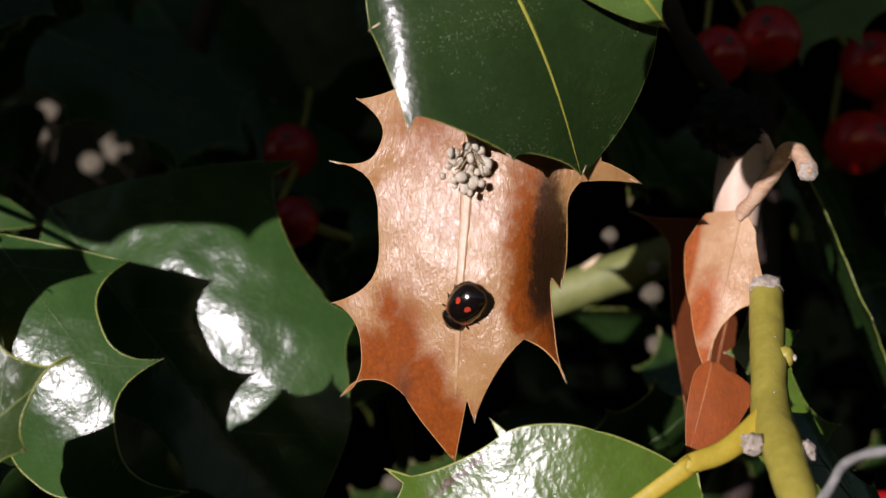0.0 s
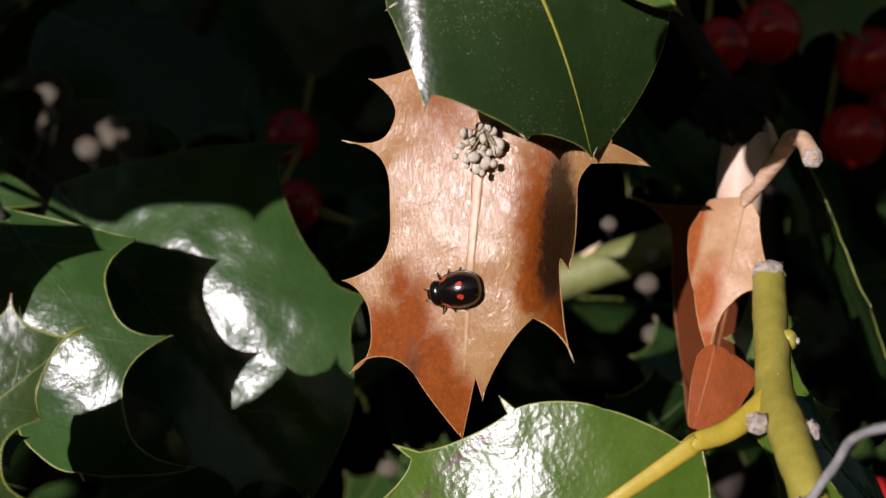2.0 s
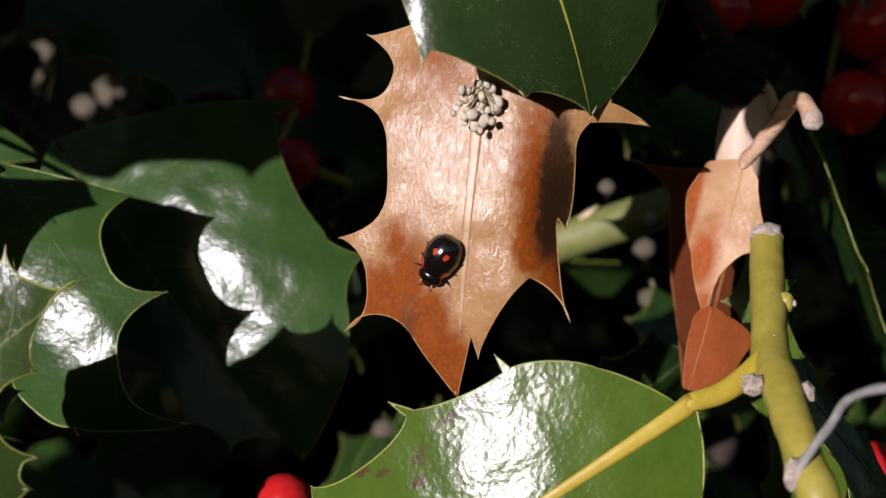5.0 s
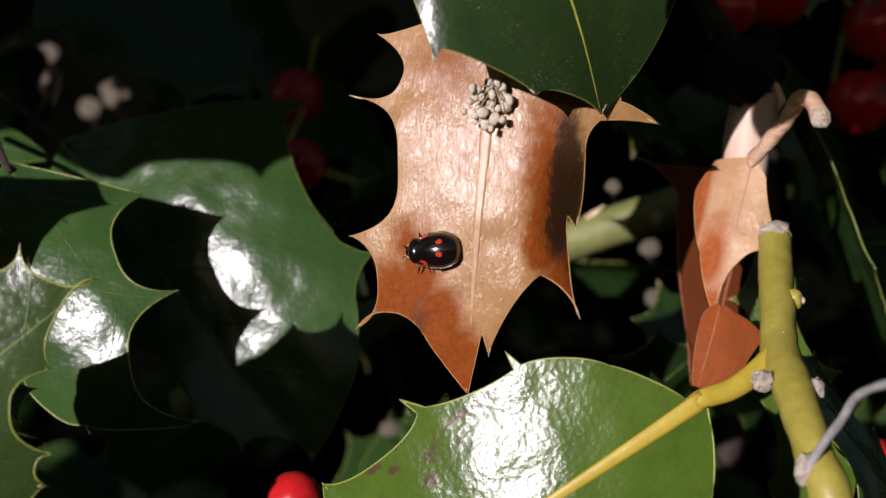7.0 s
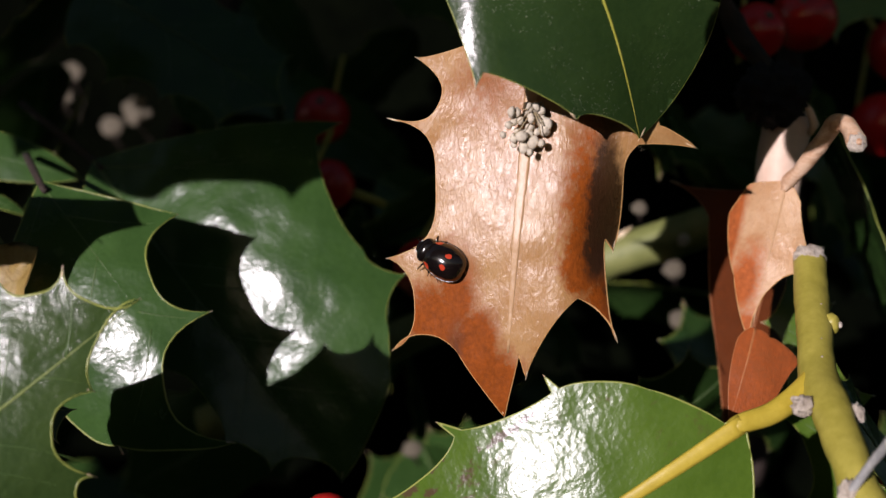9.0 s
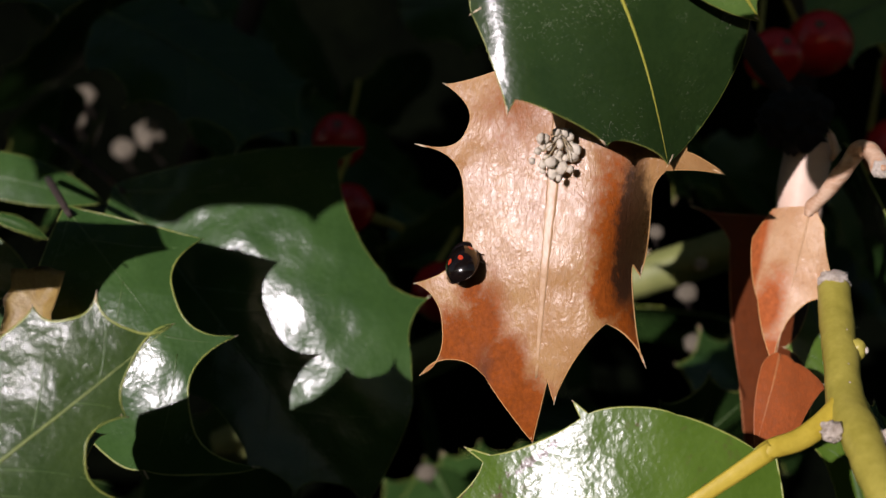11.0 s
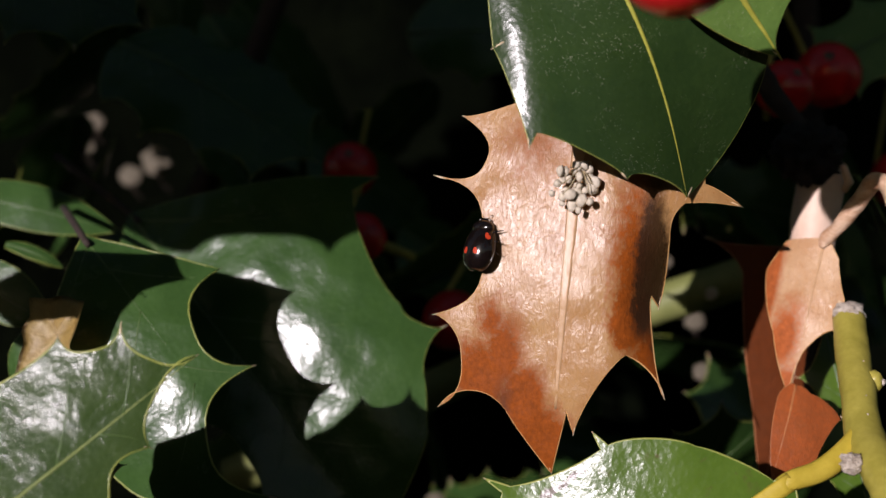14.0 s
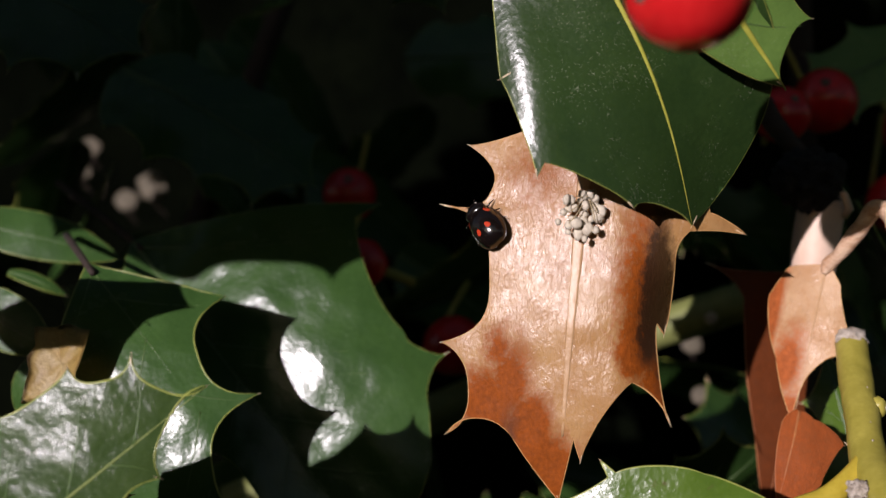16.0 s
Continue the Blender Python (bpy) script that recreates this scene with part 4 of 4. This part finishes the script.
for row in range(5):
    for k in range(9):
        hang(-168 + 8.2 * k + 4 * (row % 2), -48 + 5 * (row % 2), -78 + 14 * row, 32, rng.uniform(-12, 12))
scatter(56, (-90, 70, -60), (95, 130, 75), (0.85, -0.5, 0.0), 0.3)

for line in ([(-170, -46, 56), (-80, -50, 66), (-20, -50, 86), (60, -46, 90)], [(-110, 60, -70), (-60, 90, 0), (-30, 100, 80)], [(40, 100, -80), (55, 95, 0), (50, 80, 80)], [(-150, -46, -80), (-138, -48, 20), (-120, -48, 120)]):
    rod("holly_twig", "brown woody holly branch inside the bush", line, (2.4, 2.2, 2.0), BARK_DARK, wobble=0.15)

# ---- ladybird ----
BEETLE = [
    (0.0, (3.48, -3.38, 0.53), (-0.548, 0.528, -0.648), (-0.456, -0.839, -0.297)),
    (0.8, (3.22, -3.30, 0.31), (-0.548, 0.530, -0.647), (-0.457, -0.838, -0.299)),
    (1.5, (2.28, -3.06, 0.28), (-0.882, 0.345, -0.321), (-0.334, -0.938, -0.092)),
    (2.3, (1.18, -2.77, 0.10), (-0.928, 0.356, -0.107), (-0.350, -0.934, -0.071)),
    (3.0, (0.97, -2.69, -0.20), (-0.779, 0.346, -0.522), (-0.338, -0.934, -0.116)),
    (3.6, (1.06, -2.69, -0.56), (-0.312, 0.400, -0.862), (-0.345, -0.893, -0.289)),
    (4.2, (0.96, -2.57, -1.81), (-0.045, 0.396, -0.917), (-0.282, -0.886, -0.368)),
    (5.2, (0.50, -2.52, -0.94), (-0.634, 0.229, -0.739), (-0.265, -0.962, -0.070)),
    (6.3, (-0.22, -2.36, -0.27), (-0.954, 0.279, -0.110), (-0.291, -0.951, 0.107)),
    (7.0, (-1.14, -2.08, -0.20), (-0.955, 0.294, -0.044), (-0.297, -0.944, 0.140)),
    (7.6, (-2.66, -1.57, -0.28), (-0.945, 0.325, -0.027), (-0.326, -0.935, 0.143)),
    (8.3, (-3.23, -1.40, 0.49), (-0.846, 0.289, 0.448), (-0.257, -0.957, 0.133)),
    (9.0, (-3.90, -1.19, 1.32), (-0.816, 0.296, 0.495), (-0.262, -0.955, 0.139)),
    (9.2, (-4.10, -1.12, 1.49), (-0.800, 0.294, 0.523), (-0.261, -0.955, 0.139)),
    (10.2, (-4.40, -1.05, 2.17), (-0.406, 0.544, 0.734), (-0.590, -0.769, 0.244)),
    (11.3, (-3.92, -1.30, 3.73), (0.215, 0.767, 0.605), (-0.472, -0.461, 0.752)),
    (11.8, (-4.32, -1.20, 4.55), (0.444, 0.608, 0.658), (-0.317, -0.580, 0.750)),
    (12.5, (-4.37, -1.30, 5.52), (0.603, 0.415, 0.681), (-0.379, -0.602, 0.703)),
    (13.2, (-4.33, -1.26, 7.13), (0.300, 0.321, 0.899), (-0.613, -0.657, 0.439)),
    (14.0, (-4.08, -1.31, 8.08), (0.202, 0.162, 0.966), (-0.635, -0.729, 0.255)),
    (14.7, (-4.48, -1.06, 9.17), (0.091, 0.235, 0.968), (-0.622, -0.746, 0.239)),
    (15.4, (-4.16, -1.08, 10.45), (-0.20, 0.330, 0.92), (-0.613, -0.759, 0.221)),
    (16.0, (-4.55, -0.70, 12.70), (-0.60, 0.30, 0.74), (-0.583, -0.800, 0.141)),
]


def stand(place, ahead, up):
    x, z = Vector(ahead).normalized(), Vector(up).normalized()
    y = z.cross(x).normalized()
    x = y.cross(z)
    p = Vector(place) * MM
    return Matrix(((x.x, y.x, z.x, p.x), (x.y, y.y, z.y, p.y), (x.z, y.z, z.z, p.z), (0, 0, 0, 1)))


BUG = 0.95 * MM


def dome(u, v, side):
    """A point of one wing case: u 0 front to 1 tail, v 0 seam to 1 rim, in millimetres."""
    a = math.pi * u
    x = 1.35 - 4.45 * (1 - math.cos(a)) / 2
    half = 1.76 * (math.sin(a) ** 0.66 if 0 < u < 1 else 0.0) * (0.97 if u < 0.5 else 1.0)
    y = half * math.sin(v * math.pi / 2)
    z = 0.35 + 1.6 * (math.sin(a) ** 0.75 if 0 < u < 1 else 0.0) * math.cos(v * math.pi / 2) ** 0.9
    return Vector((x, side * (y + 0.006), z)) * BUG


def make_ladybird():
    bug = tagged(new("ladybird"), "shiny black ladybird with red spots walking on the dead leaf", "ladybird")
    for side in (1, -1):
        bm = bmesh.new()
        grid = [[bm.verts.new(dome(i / 22, j / 12, side)) for j in range(13)] for i in range(23)]
        for a, b in zip(grid, grid[1:]):
            for j in range(12):
                f = (a[j], b[j], b[j + 1], a[j + 1])
                bm.faces.new(f if side < 0 else f[::-1])
        bmesh.ops.remove_doubles(bm, verts=bm.verts, dist=1e-8)
        case = part("wing_case", bm, SHELL, bug)
        for (cu, cv, ru, rv, bite) in ((0.31, 0.64, 0.072, 0.15, 0.9), (0.57, 0.24, 0.052, 0.11, 0.45)):
            bm = bmesh.new()
            mid = bm.verts.new(dome(cu, cv, side) * 1.0 + Vector((0, side * 0.004, 0.012)) * BUG)
            ring = []
            for k in range(20):
                a = 2 * math.pi * k / 20
                s = 1 - bite * max(0.0, math.cos(a - 2.4)) ** 2
                p = dome(cu + ru * s * math.cos(a), cv + rv * s * math.sin(a), side)
                ring.append(bm.verts.new(p + Vector((0, side * 0.010, 0.012)) * BUG))
            for k in range(20):
                f = (mid, ring[k], ring[(k + 1) % 20])
                bm.faces.new(f if side > 0 else f[::-1])
            part("red_spot", bm, SHELL_RED, case, "red spot")
        bm = bmesh.new()
        line = [dome(i / 40, 1.0, side) for i in range(1, 40)]
        tube(bm, line, ramp_radii(39, 0.05 * BUG, 0.13 * BUG, 0.12 * BUG, 0.05 * BUG), 6, 0.6)
        part("rim", bm, SHELL_BROWN, case, "brownish thin rim")
    bm = bmesh.new()
    blob(bm, Vector((-0.85, 0, 0.40)) * BUG, (2.1 * BUG, 1.6 * BUG, 0.30 * BUG), level=3)
    part("abdomen", bm, SHELL, bug)
    bm = bmesh.new()
    blob(bm, Vector((1.30, 0, 0.70)) * BUG, (0.80 * BUG, 1.28 * BUG, 0.72 * BUG), level=3)
    part("pronotum", bm, SHELL, bug)
    bm = bmesh.new()
    blob(bm, Vector((1.98, 0, 0.52)) * BUG, (0.42 * BUG, 0.70 * BUG, 0.42 * BUG), level=3)
    head = part("head", bm, SHELL, bug)
    for side in (1, -1):
        bm = bmesh.new()
        blob(bm, Vector((2.10, side * 0.56, 0.60)) * BUG, (0.16 * BUG, 0.13 * BUG, 0.16 * BUG), level=2)
        part("eye", bm, SHELL_PALE, head, "pale grey eye")
        bm = bmesh.new()
        line = smooth_line([Vector(p) * BUG for p in ((2.30, side * 0.28, 0.5), (2.56, side * 0.5, 0.5), (2.70, side * 0.6, 0.36))], 5)
        tube(bm, line, ramp_radii(len(line), 0.045 * BUG, 0.035 * BUG, 0.07 * BUG), 6)
        part("antenna", bm, SHELL, head)
        for x, back in ((0.85, 0.55), (0.05, -0.1), (-0.8, -0.6)):
            bm = bmesh.new()
            line = smooth_line([Vector(p) * BUG for p in ((x, side * 0.9, 0.34), (x + back * 0.3, side * 1.6, 0.40), (x + back * 0.6, side * 1.95, 0.12), (x + back * 0.8, side * 2.12, 0.0))], 5)
            tube(bm, line, ramp_radii(len(line), 0.13 * BUG, 0.10 * BUG, 0.06 * BUG, 0.05 * BUG), 6)
            part("leg", bm, SHELL, bug)
    return bug


ladybird = make_ladybird()


def motions():
    walk(ladybird, [(t, stand(place, ahead, up)) for t, place, ahead, up in BEETLE])


motions()
